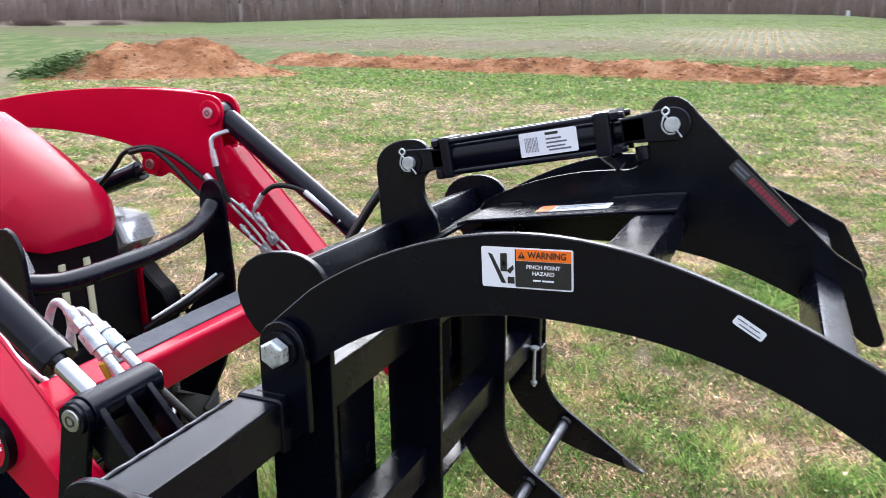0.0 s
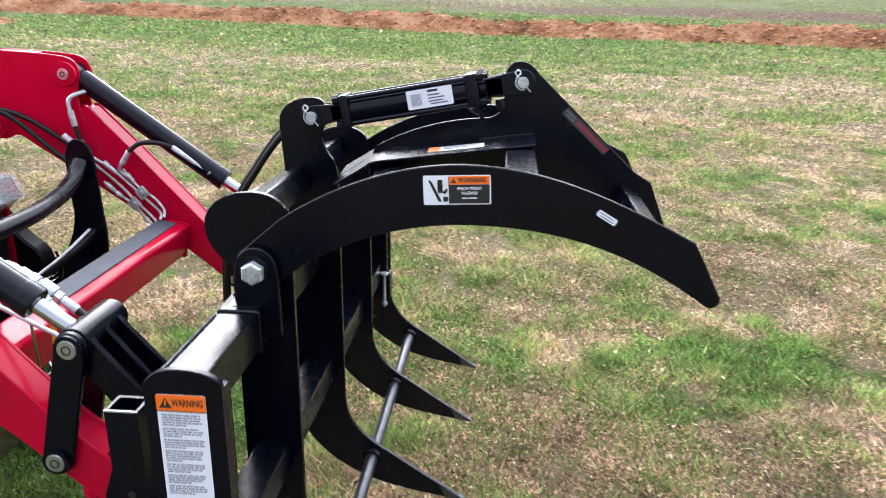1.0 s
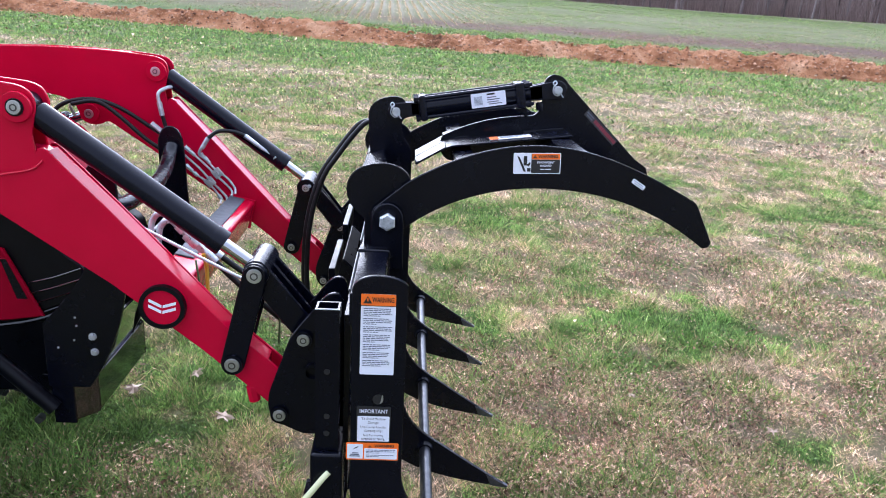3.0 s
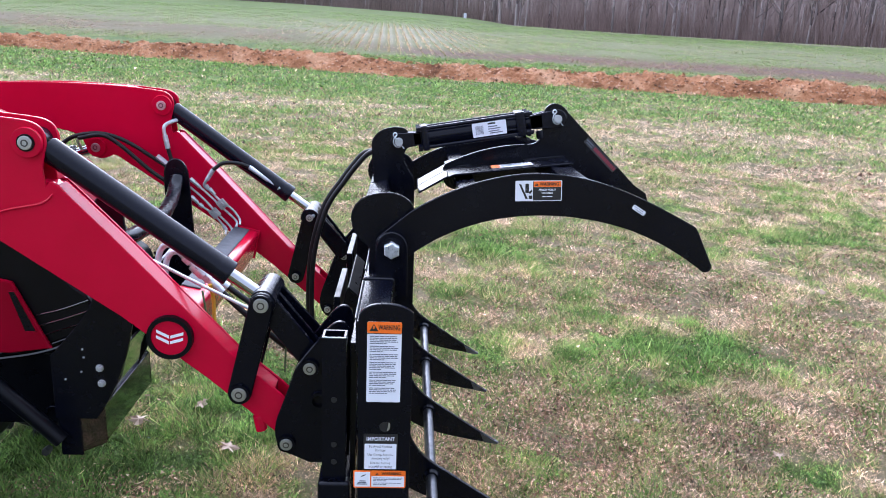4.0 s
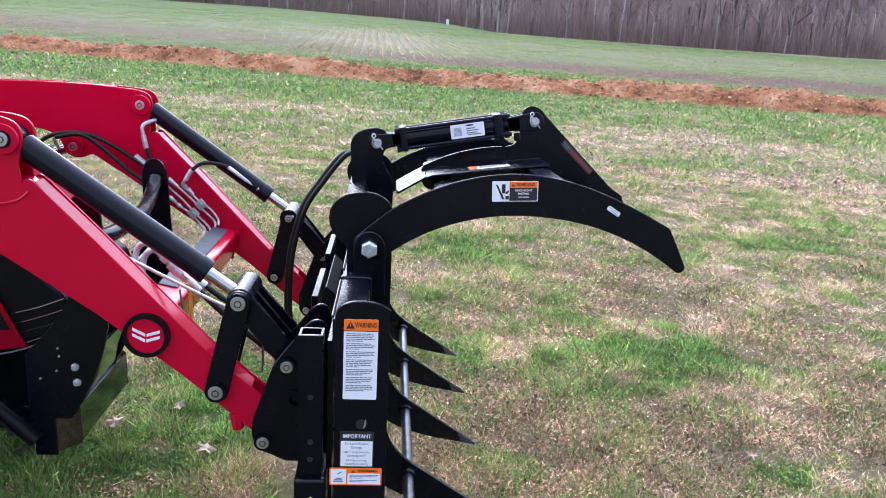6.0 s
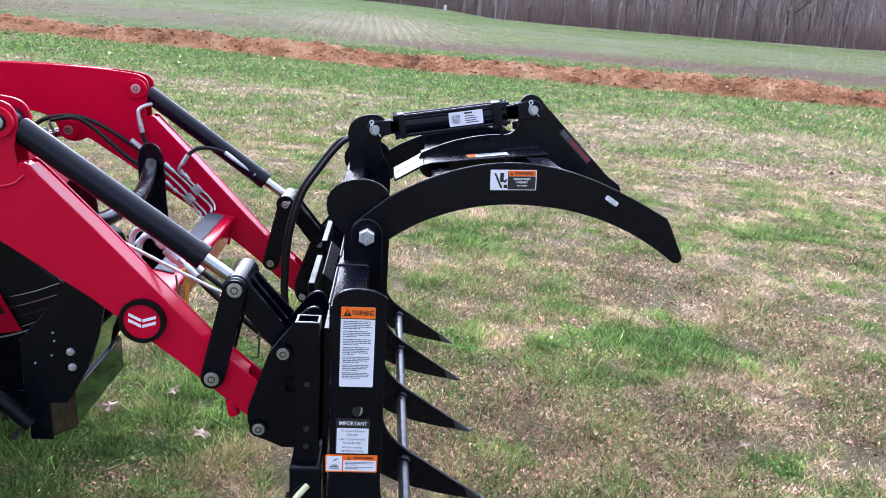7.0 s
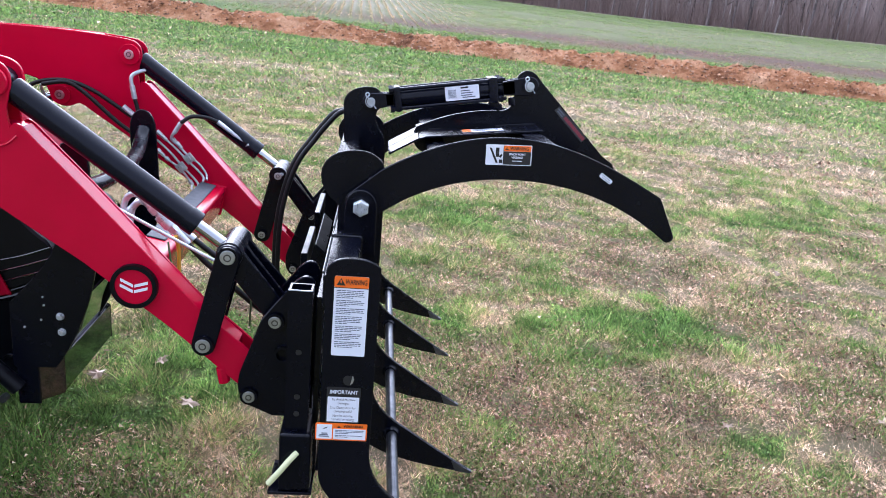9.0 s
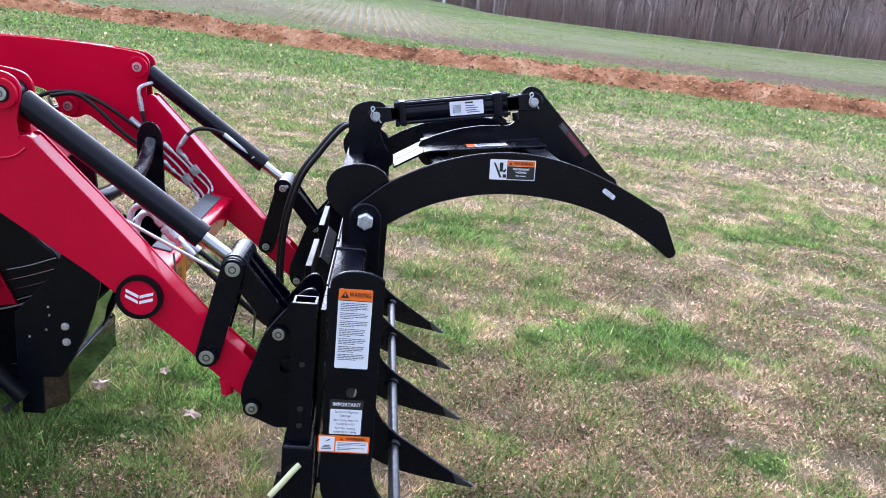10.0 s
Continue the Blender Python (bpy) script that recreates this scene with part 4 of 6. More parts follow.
# pinch-point sticker on the clamp arm
AY = 0.9105
w4, m4 = sticker("warning_label", near_arm, -0.289, 1.2535, 0.122, 0.054, AY, WHITE, "orange, black and white pinch point warning sticker", 2.5)
part("label_field", sheet(rounded(0.072, 0.0345, 0.001), m4 @ pose(0.0225, -0.0009, -0.0075)), INK, w4, smooth=False)
part("label_header", sheet(rounded(0.072, 0.0148, 0.001), m4 @ pose(0.0225, -0.0009, 0.0178)), ORANGE, w4, smooth=False)
part("label_border", sheet(rounded(0.0015, 0.050, 0.0005), m4 @ pose(-0.0142, -0.0009, 0)), INK, w4, smooth=False)
triangle_mark(w4, -0.0060, 0.0178, 0.0050, m4)
part("lettering", lettering("WARNING", 0.0118, m4 @ pose(0.0275, -0.0022, 0.0178), bold=0.0003, stretch=0.88), INK, w4, smooth=False)
part("lettering", lettering("PINCH POINT", 0.0072, m4 @ pose(0.0225, -0.0022, 0.0025), bold=0.0002), WHITE, w4, smooth=False)
part("lettering", lettering("HAZARD", 0.0072, m4 @ pose(0.0225, -0.0022, -0.0058), bold=0.0002), WHITE, w4, smooth=False)
part("fine_print", bars([(0.009, 0.019, -0.0150), (0.021, 0.036, -0.0150)], m4 @ pose(0, -0.0018, 0), 0.0022), WHITE, w4, smooth=False)
part("label_drawing", sheet([(-0.052, 0.019), (-0.046, 0.017), (-0.028, -0.021), (-0.034, -0.021)], m4 @ pose(0, -0.0009, 0), 0.0003), INK, w4, smooth=False)
part("label_drawing", sheet(rounded(0.009, 0.024, 0.001), m4 @ pose(-0.0305, -0.0009, 0.007)), INK, w4, smooth=False)
part("label_drawing", sheet(rounded(0.009, 0.009, 0.001), m4 @ pose(-0.0210, -0.0009, -0.0165)), INK, w4, smooth=False)
part("label_drawing", sheet([(-0.027, -0.004), (-0.018, 0.004), (-0.017, -0.001), (-0.022, -0.008)], m4 @ pose(0, -0.0009, 0), 0.0003), INK, w4, smooth=False)
part("label_drawing", sheet(rounded(0.0035, 0.007, 0.001), m4 @ pose(-0.0305, -0.0014, 0.0055), 0.0003), WHITE, w4, smooth=False)
# part-number sticker on the clamp arm
w5, m5 = sticker("part_label", near_arm, -0.0195, 1.2105, 0.039, 0.0125, AY, WHITE, "small white part sticker", -31)
part("fine_print", bars([(-0.017, -0.004, 0.0022), (-0.002, 0.012, 0.0022), (-0.012, 0.016, -0.0028)], m5 @ pose(0, -0.0009, 0), 0.0014), GREY_INK, w5, smooth=False)
# dark decal along the rib's front edge
w6, m6 = sticker("decal", grapple, -0.0215, 1.2965, 0.138, 0.021, GY - 0.0065, DARK_LABEL, "dark decal with faded red print", -43)
part("decal_print", bars([(-0.030 + 0.0082 * k, -0.0235 + 0.0082 * k, 0) for k in range(12)], m6 @ pose(0, -0.0009, 0), 0.0105), RED_INK, w6, smooth=False)
part("decal_print", bars([(-0.066, -0.036, 0.003), (-0.062, -0.036, -0.004)], m6 @ pose(0, -0.0009, 0), 0.004), GREY_INK, w6, smooth=False)
# cylinder sticker and guard sticker
ca = -math.degrees(math.atan2(ax.z, ax.x))
mc = Matrix.Translation(on_cyl(0.283, -0.0320, 0.001)) @ pose(0, 0, 0, 0, ca, 0)
w7, m7 = sticker("cylinder_label", cyl, 0, 0, 0.106, 0.043, 0, WHITE, "white sticker with a barcode", lay=mc)
part("barcode", bars([(-0.043 + 0.0028 * k, -0.0418 + 0.0028 * k, -0.001) for k in range(9)], m7 @ pose(0, -0.0009, 0), 0.026), GREY_INK, w7, smooth=False)
part("fine_print", bars([(-0.004, 0.020, 0.0155)], m7 @ pose(0, -0.0009, 0), 0.005), INK, w7, smooth=False)
part("fine_print", bars([(-0.004, 0.024, 0.006), (-0.004, 0.034, -0.001), (-0.004, 0.030, -0.008), (0.0, 0.040, -0.014)], m7 @ pose(0, -0.0009, 0), 0.003), GREY_INK, w7, smooth=False)
mg = Matrix.Translation((-0.315, 1.262, 1.2668)) @ pose(0, 0, 0, 0, -7.5, 0) @ pose(0, 0, 0, -90, 0, 0)
w8, m8 = sticker("guard_label", guard, 0, 0, 0.125, 0.052, 0, WHITE, "orange and white sticker", lay=mg)
part("label_header", sheet(rounded(0.026, 0.052, 0.003), m8 @ pose(-0.0495, -0.0009, 0)), ORANGE, w8, smooth=False)
part("fine_print", bars(paragraph(11, -0.030, 0.055, 0.018, -0.018, 5, 1), m8 @ pose(0, -0.0009, 0), 0.003), GREY_INK, w8, smooth=False)

# quick-attach back of the grapple
for y0, y1 in ((0.640, 0.905), (1.165, 1.300), (1.416, 1.551), (1.811, 2.076)):
    part("attach_plate", plate(route((-0.752, 0.452), ((-0.752, 0.928),), ((-0.7375, 0.928),), ((-0.738, 0.452),)), y0, y1, 0.001), BLACK, grapple)
part("attach_lip", box((-0.79, 0.66, 0.446), (-0.7285, 2.056, 0.453), 0.002, 1), BLACK, grapple)
# pale beads added as the bright highlight on the main tube's bare edge
for y0, y1 in ((0.575, 0.855), (0.960, 1.340)):
    part("edge_bead", hose([(-0.7365, y0 + (y1 - y0) * k / 14, 1.0125 + 0.0012 * (k % 2)) for k in range(15)], 0.0032, 8, 3), WORN_AND_SHEEN, grapple, "pale bead along the tube's edge, standing in for its highlight")
# pin bracket on the far side panel
br = part("pin_bracket", box((-0.660, 2.095, 0.56), (-0.60, 2.1545, 0.66), 0.006), BLACK, grapple)
pin = part("bracket_pin", rod((-0.618, 2.080, 0.540), (-0.618, 2.080, 0.660), 0.0048, 14, bevel=0.001), ZINC, br)
for z0, z1, rr in ((0.660, 0.668, 0.014), (0.548, 0.556, 0.010)):
    part("pin_head", rod((-0.618, 2.080, z0), (-0.618, 2.080, z1), rr, 16, bevel=0.001), ZINC, br)
# clamp hoses from the loader
for k in range(2):
    dx, dy = -0.013 * k, 0.020 * k
    part("clamp_hose", hose([(-0.735, 1.44 + dy, 1.275), (-0.765 + dx, 1.45 + dy, 1.258), (-0.800 + dx, 1.45 + dy, 1.218), (-0.836 + dx, 1.45 + dy, 1.168), (-0.892 + dx, 1.45 + dy, 1.080), (-0.930 + dx, 1.45 + dy, 0.950), (-0.944 + dx, 1.45 + dy, 0.815), (-0.940 + dx, 1.45 + dy, 0.67), (-0.90 + dx, 1.45 + dy, 0.56)], 0.0085, 10, 8), RUBBER, grapple, "black rubber hydraulic hose")

# ---- front loader ----
LY = 1.332                                   # middle of tractor and loader
loader = thing("front_loader", (-1.2, LY, 0.55), "glossy red front loader with black hydraulic cylinders and steel pins", "loader")


def far(y):
    return 2 * LY - y


BOOM = route((-1.486, 1.246), ((-1.478, 1.262), (-1.468, 1.262), (-1.455, 1.248)), ((-1.326, 1.112),), ((-1.061, 0.822),), ((-0.947, 0.722),), ((-0.905, 0.685), (-0.885, 0.62), (-0.905, 0.588)), ((-0.945, 0.597),),
             ((-1.132, 0.762),), ((-1.338, 0.925),), ((-1.60, 1.105),), ((-1.66, 1.14), (-1.69, 1.172), (-1.705, 1.165)), ((-1.73, 1.145), (-1.775, 1.145), (-1.79, 1.175)), ((-1.805, 1.205), (-1.80, 1.235), (-1.86, 1.248)),
             ((-2.0, 1.276), (-2.15, 1.286), (-2.32, 1.286)), ((-2.75, 1.24),), ((-2.75, 1.31),), ((-2.45, 1.375), (-2.2, 1.414), (-1.9, 1.418)), ((-1.75, 1.419), (-1.6, 1.413), (-1.52, 1.402)),
             ((-1.475, 1.395), (-1.468, 1.365), (-1.482, 1.325)), ((-1.490, 1.29),), n=7)
CORE = route((-1.462, 1.250), ((-1.326, 1.109),), ((-1.061, 0.819),), ((-0.960, 0.728),), ((-0.96, 0.615),), ((-1.132, 0.765),), ((-1.338, 0.928),), ((-1.60, 1.108),), ((-1.80, 1.24),), ((-2.1, 1.285),), ((-2.32, 1.288),), ((-2.745, 1.244),), ((-2.745, 1.307),),
             ((-2.45, 1.372), (-2.2, 1.411), (-1.9, 1.415)), ((-1.78, 1.416), (-1.7, 1.415), (-1.62, 1.410)), ((-1.585, 1.39), (-1.59, 1.30), (-1.56, 1.26)), n=8)


def boom(near):
    y = (lambda v: v) if near else far
    bm = bmesh.new()
    for a, b in ((0.800, 0.809), (0.866, 0.875)):
        merge(bm, plate(BOOM, *sorted((y(a), y(b))), 0.002))
    merge(bm, plate(CORE, *sorted((y(0.8092), y(0.8658))), 0.0))
    arm = part("boom_arm", bm, RED, loader, "glossy red steel loader boom arm", sharp=30)
    for c, r, yo in (((-1.515, 1.351), 0.036, 0.0), ((-1.757, 1.192), 0.034, 0.0)):
        for v0, v1 in ((0.788, 0.7999), (0.8751, 0.888)):
            boss = part("pin_boss", rod((c[0], y(v0), c[1]), (c[0], y(v1), c[1]), r, 32, bevel=0.003), RED, arm)
        for v0, v1 in ((0.781, 0.7878), (0.8882, 0.895)):
            part("pin_head", rod((c[0], y(v0), c[1]), (c[0], y(v1), c[1]), 0.0165, 28, bevel=0.002), STEEL, arm, "bare steel pin")
        for v0, v1 in ((0.7797, 0.7809), (0.8951, 0.8963)):
            # raised darker ring; the dimple's shade is put into its colour
            part("pin_dimple_shade", ring(c, 0.0085, 0.0055, y(v0), y(v1), 20), DULL, arm)
        for v0, v1 in ((0.7845, 0.7878),):
            part("pin_ring", ring(c, 0.0205, 0.0168, y(v0), y(v1), 28), SATIN, arm)
    # weld seam between rear and lower boom
    part("weld_seam", hose([(-1.470, y(0.799), 1.228), (-1.50, y(0.799), 1.205), (-1.57, y(0.799), 1.190), (-1.64, y(0.799), 1.168)], 0.003, 6, 5), RED, arm)
    part("stop_knob", rod((-1.004, y(0.812), 0.652), (-0.996, y(0.812), 0.608), 0.016, 8, bevel=0.003), RED, arm)
    # round badge plug
    yo, yi = (0.784, 0.7995) if near else (far(0.784), far(0.7995))
    badge = part("badge", ring((-1.214, 0.873), 0.0575, 0.046, yo, yi, 48), PLASTIC, arm, "round black plug with a red and white mark")
    part("badge_face", rod((-1.214, yo + (0.004 if near else -0.004), 0.873), (-1.214, yi, 0.873), 0.0459, 40), RED, badge)
    if near:
        mk = pose(-1.214, 0.7880, 0.873)
        for s in (-1, 1):
            for dz in (0.0065, -0.0085):
                part("badge_mark", sheet([(s * 0.0015, dz - 0.0085), (s * 0.0015, dz - 0.0005), (s * 0.0335, dz + 0.0125), (s * 0.0335, dz + 0.0045)][::s], mk @ pose(0, 0, 0, 0, 5, 0), 0.0006), WHITE, badge, smooth=False)
    return arm


near_boom, far_boom = boom(True), boom(False)

# cross bar with grip tape
xbar = part("cross_bar", box((-1.2865, 0.8755, 0.8005), (-1.1915, far(0.8755), 0.9055), 0.014, 4, pose(0, 0, 0, 0, 12, 0)), RED, loader, "square red cross tube with grey grip tape")
part("grip_plate", box((-1.2685, 1.08, 0.9065), (-1.2135, 1.765, 0.9115), 0.0015, 1, pose(0, 0, 0, 0, 12, 0)), GREY_TAPE, xbar, "flat step strip with grey grip tape")
for y in (0.882, far(0.882)):
    part("weld_ring", box((-1.291, y - 0.0055, 0.796), (-1.187, y + 0.0055, 0.910), 0.005, 2, pose(0, 0, 0, 0, 12, 0)), RED, xbar)

P_TOP, P_LINK, P_LOW, P_FOOT, P_MID = (-1.515, 1.351), (-0.984, 0.968), (-1.045, 0.725), (-0.924, 0.597), (-0.862, 0.811)


def ram(name, y, a, b, r_barrel, r_rod, split, label):
    a, b = Vector((a[0], y, a[1])), Vector((b[0], y, b[1]))
    d = (b - a).normalized()
    cut = a + d * split
    body = part(name, rod(a + d * 0.03, cut, r_barrel, 36, bevel=0.004), CYL_BLACK, loader, label)
    part("gland", rod(cut - d * 0.03, cut + d * 0.006, r_barrel * 1.05, 36, bevel=0.004), CYL_BLACK, body)
    part("piston_rod", rod(cut, b - d * 0.01, r_rod, 28), CHROME, body, "bright chromed piston rod")
    part("end_eye", rod(a - Vector((0, 0.027, 0)), a + Vector((0, 0.027, 0)), r_barrel * 0.95, 32, bevel=0.003), CYL_BLACK, body)
    part("rod_eye", rod(b - Vector((0, 0.024, 0)), b + Vector((0, 0.024, 0)), 0.032, 28, bevel=0.003), CYL_BLACK, body)
    return body


def bar_link(a, b, w, y0, y1, name="link_bar", mat=BLACK):
    a, b = Vector(a), Vector(b)
    d = (b - a).normalized()
    q = Vector((-d.y, d.x))
    pts = []
    for c, s in ((a, 1), (b, -1)):
        for k in range(11):
            t = math.pi * k / 10
            pts.append(c + q * (w * math.cos(t)) * s - d * (w * math.sin(t)) * s)
    return part(name, plate(pts, min(y0, y1), max(y0, y1), 0.002), mat, loader)


def side_gear(near):
    y = (lambda v: v) if near else far
    ram("bucket_cylinder", y(0.8375), P_TOP, P_LINK, 0.0315, 0.0165, 0.545, "black hydraulic cylinder with a chromed rod")
    ram("lift_cylinder", y(0.8375), (-2.25, 1.02), (-1.757, 1.192), 0.031, 0.017, 0.42, "black hydraulic lift cylinder")
    # swing link outside and inside of the boom
    for v0, v1 in ((0.784, 0.797), (0.878, 0.891)):
        bar_link(P_LINK, P_LOW, 0.030, y(v0), y(v1))
    # push link from the swing link to the coupler
    for v0, v1 in ((0.8045, 0.818), (0.857, 0.8705)):
        bar_link(P_LINK, P_MID, 0.031, y(v0), y(v1), "push_link")
    hub = part("link_hub", rod((P_LINK[0], y(0.7975), P_LINK[1]), (P_LINK[0], y(0.945), P_LINK[1]), 0.033, 32, bevel=0.003), BLACK, loader)
    part("grease_nipple", rod((P_LINK[0] + 0.012, y(0.945), P_LINK[1] + 0.008), (P_LINK[0] + 0.016, y(0.956), P_LINK[1] + 0.010), 0.006, 10, bevel=0.001), ZINC, hub)
    part("web_plate", plate([(P_LINK[0] + 0.005, P_LINK[1] - 0.03), (P_LINK[0] + 0.032, P_LINK[1] + 0.012), (P_MID[0] + 0.03, P_MID[1] + 0.03), (P_MID[0] - 0.01, P_MID[1] - 0.005)], *sorted((y(0.905), y(0.917))), 0.0015), BLACK, hub)
    for c, v0, v1, r in ((P_LINK, 0.774, 0.7838, 0.0190), (P_LOW, 0.774, 0.7838, 0.0190), (P_FOOT, 0.753, 0.7643, 0.0162), (P_MID, 0.752, 0.7643, 0.0162), (P_LINK, 0.9452, 0.950, 0.0135), (P_LOW, 0.8915, 0.905, 0.0135), (P_FOOT, 0.8955, 0.909, 0.0125), (P_MID, 0.8955, 0.909, 0.0125)):
        pin = part("pivot_pin", rod((c[0], y(v0), c[1]), (c[0], y(v1), c[1]), r, 32, bevel=0.0025), STEEL, loader, "bare steel pivot pin, its recessed end drawn as a dark ring")
        s = 1 if v0 < 0.8 else -1
        ve = v0 if s > 0 else v1
        # darker ring on the end face imitates shade inside the recess
        part("pin_recess_shade", ring(c, r * 0.52, r * 0.34, y(ve - s * 0.0012), y(ve + s * 0.001), 24), DULL, pin)
        part("pin_collar", ring(c, r * 1.42, r * 1.02, y(ve + s * 0.003), y(ve + s * 0.0097), 32), BLACK, pin)
    # coupler cheeks
    CHEEK = route((-0.829, 0.902), ((-0.893, 0.822), (-0.90, 0.81), (-0.902, 0.795)), ((-0.946, 0.672),), ((-0.966, 0.61), (-0.945, 0.568), (-0.912, 0.562)), ((-0.865, 0.540),), ((-0.812, 0.540),), ((-0.762, 0.540),), ((-0.762, 0.90),), ((-0.765, 0.945), (-0.80, 0.950), (-0.829, 0.902)))
    for v0, v1 in ((0.765, 0.777), (0.883, 0.895)):
        cheek = part("coupler_cheek", plate(CHEEK, *sorted((y(v0), y(v1))), 0.002), BLACK, loader)
    ve = 0.7645
    part("cheek_tube", ring((-0.840, 0.722), 0.024, 0.016, y(ve - 0.012), y(ve), 28), BLACK, cheek)
    # coupler column with an open top, foot box and latch lever
    bm = bmesh.new()
    ys = sorted((y(0.584), y(0.632)))
    rings = []
    for z, w in ((0.61, 0.0), (0.61, 0.005), (0.968, 0.005), (0.968, 0.0)):
        rings.append([bm.verts.new(q) for q in ((-0.812 + w, ys[0] + w, z), (-0.758 - w, ys[0] + w, z), (-0.758 - w, ys[1] - w, z), (-0.812 + w, ys[1] - w, z))])
    for a, b in zip(rings, rings[1:] + rings[:1]):
        for k in range(4):
            bm.faces.new((a[k], a[(k + 1) % 4], b[(k + 1) % 4], b[k]))
    col = part("coupler_column", bm, BLACK, loader)
    part("column_rim", plate([(-0.8125, 0.9665), (-0.7575, 0.9665), (-0.7575, 0.9695), (-0.8125, 0.9695)], *sorted((y(0.5835), y(0.5855))), 0.0004), ZINC, col, "pale metal strip along the column's top edge")
    part("foot_box", box((-0.822, min(y(0.566), y(0.70)), 0.452), (-0.745, max(y(0.566), y(0.70)), 0.609), 0.008, 3), BLACK, col)
    part("foot_plate", box((-0.846, min(y(0.562), y(0.70)), 0.443), (-0.740, max(y(0.562), y(0.70)), 0.4515), 0.003, 2), BLACK, col)
    part("coupler_web", box((-0.8075, min(y(0.6325), y(0.7645)), 0.545), (-0.770, max(y(0.6325), y(0.7645)), 0.895), 0.003, 1), BLACK, loader)
    # ink discs on the column's face, dark like the inside of holes in shade
    for z in (0.70, 0.655, 0.815):
        part("column_hole_shade", rod((-0.785, y(0.5828), z), (-0.785, y(0.5838), z), 0.007, 14), INK, col)
    lever = part("latch_lever", hose([(-0.778, y(0.568), 0.560), (-0.795, y(0.555), 0.545), (-0.815, y(0.548), 0.520), (-0.842, y(0.545), 0.486)], 0.0075, 12, 6), LEVER, loader, "latch lever with a pale yellow grip")


side_gear(True)
side_gear(False)
for y0, y1 in ((0.98, 1.25), (far(1.25), far(0.98))):
    part("coupler_bar", box((-0.824, y0, 0.868), (-0.806, y1, 0.925), 0.003, 2), SATIN, loader)
part("coupler_plate", box((-0.792, 1.00, 0.930), (-0.756, 1.33, 0.936), 0.001, 1, pose(0, 0, 0, 0, 42, 0)), SATIN, loader, "bent black coupler plate")

# steel lines and hoses
IN = far(0.868)


def line(name, pts, r, mat, label="", seg=8):
    drop = 0.016 if pts[0][1] > 1.5 else 0.0
    return part(name, hose([(p[0], p[1], p[2] - drop) for p in pts], r, seg, 6), mat, loader, label)


LINES = (((-1.366, 1.086), (-1.350, 1.059), (-1.310, 1.018), (-1.279, 0.998), (-1.252, 0.962)), ((-1.470, 1.128), (-1.391, 1.075), (-1.315, 1.003), (-1.265, 0.953)),
         ((-1.470, 1.112), (-1.382, 1.034), (-1.338, 0.984), (-1.285, 0.928)), ((-1.433, 1.045), (-1.393, 1.008), (-1.346, 0.973), (-1.306, 0.923)))
for pts in LINES:
    line("steel_line", [(x, 1.772, z) for x, z in pts] + [(pts[-1][0] + 0.006, 1.755, pts[-1][1] - 0.02)], 0.0042, ZINC, "zinc-plated steel hydraulic line")
for (xa, za), (xb, zb) in (((-1.357, 1.071), (-1.339, 1.049)), ((-1.425, 1.106), (-1.392, 1.076)), ((-1.425, 1.039), (-1.402, 1.017)), ((-1.396, 1.011), (-1.384, 1.001)), ((-1.312, 0.931), (-1.300, 0.915))):
    a, b = Vector((xa, 1.772, za)), Vector((xb, 1.772, zb))
    line("line_fitting", [a, a + (b - a) * 0.45], 0.0085, ZINC, seg=6)
    line("line_fitting", [a + (b - a) * 0.5, b], 0.0070, ZINC, seg=12)
for px, pz in ((-1.310, 1.016), (-1.338, 0.981)):
    clamp = part("line_clamp", box((px - 0.017, 1.756, pz - 0.017 - 0.016), (px + 0.017, 1.766, pz + 0.017 - 0.016), 0.003, 2, pose(0, 0, 0, 0, -40, 0)), ZINC, loader)
    part("clamp_bolt", rod((px, 1.7558, pz - 0.016), (px, 1.749, pz - 0.016), 0.0075, 6), ZINC, clamp)
line("rubber_hose", [(-2.05, IN - 0.03, 1.055), (-1.98, IN - 0.03, 1.122), (-1.90, IN - 0.03, 1.19), (-1.83, IN - 0.04, 1.245), (-1.73, IN - 0.04, 1.262), (-1.64, IN - 0.035, 1.235), (-1.53, IN - 0.03, 1.165), (-1.46, IN - 0.025, 1.118)], 0.0075, RUBBER, "black rubber hydraulic hose", 10)
line("rubber_hose", [(-1.80, IN - 0.055, 1.245), (-1.72, IN - 0.055, 1.258), (-1.66, IN - 0.05, 1.225), (-1.56, IN - 0.045, 1.135), (-1.49, IN - 0.04, 1.085)], 0.0075, RUBBER, "black rubber hydraulic hose", 10)
line("hose_end", [(-1.538, IN - 0.03, 1.186), (-1.485, IN - 0.027, 1.142)], 0.0105, ZINC, "crimped silver hose end")
line("steel_line", [(-1.78, IN - 0.045, 1.252), (-1.815, IN - 0.03, 1.235), (-1.82, IN + 0.01, 1.195)], 0.0055, ZINC)
line("steel_line", [(-1.448, IN + 0.035, 1.320), (-1.485, IN - 0.01, 1.310), (-1.508, IN - 0.025, 1.292), (-1.506, IN - 0.028, 1.255)], 0.0068, ZINC)
line("hose_end", [(-1.506, IN - 0.028, 1.262), (-1.498, IN - 0.028, 1.215)], 0.0095, ZINC)
line("rubber_hose", [(-1.498, IN - 0.028, 1.215), (-1.485, IN - 0.028, 1.165), (-1.462, IN - 0.028, 1.11)], 0.0072, RUBBER, "", 10)
line("steel_line", [(-1.345, IN - 0.024, 1.058), (-1.372, IN - 0.035, 1.085), (-1.350, IN - 0.035, 1.125)], 0.0055, ZINC)
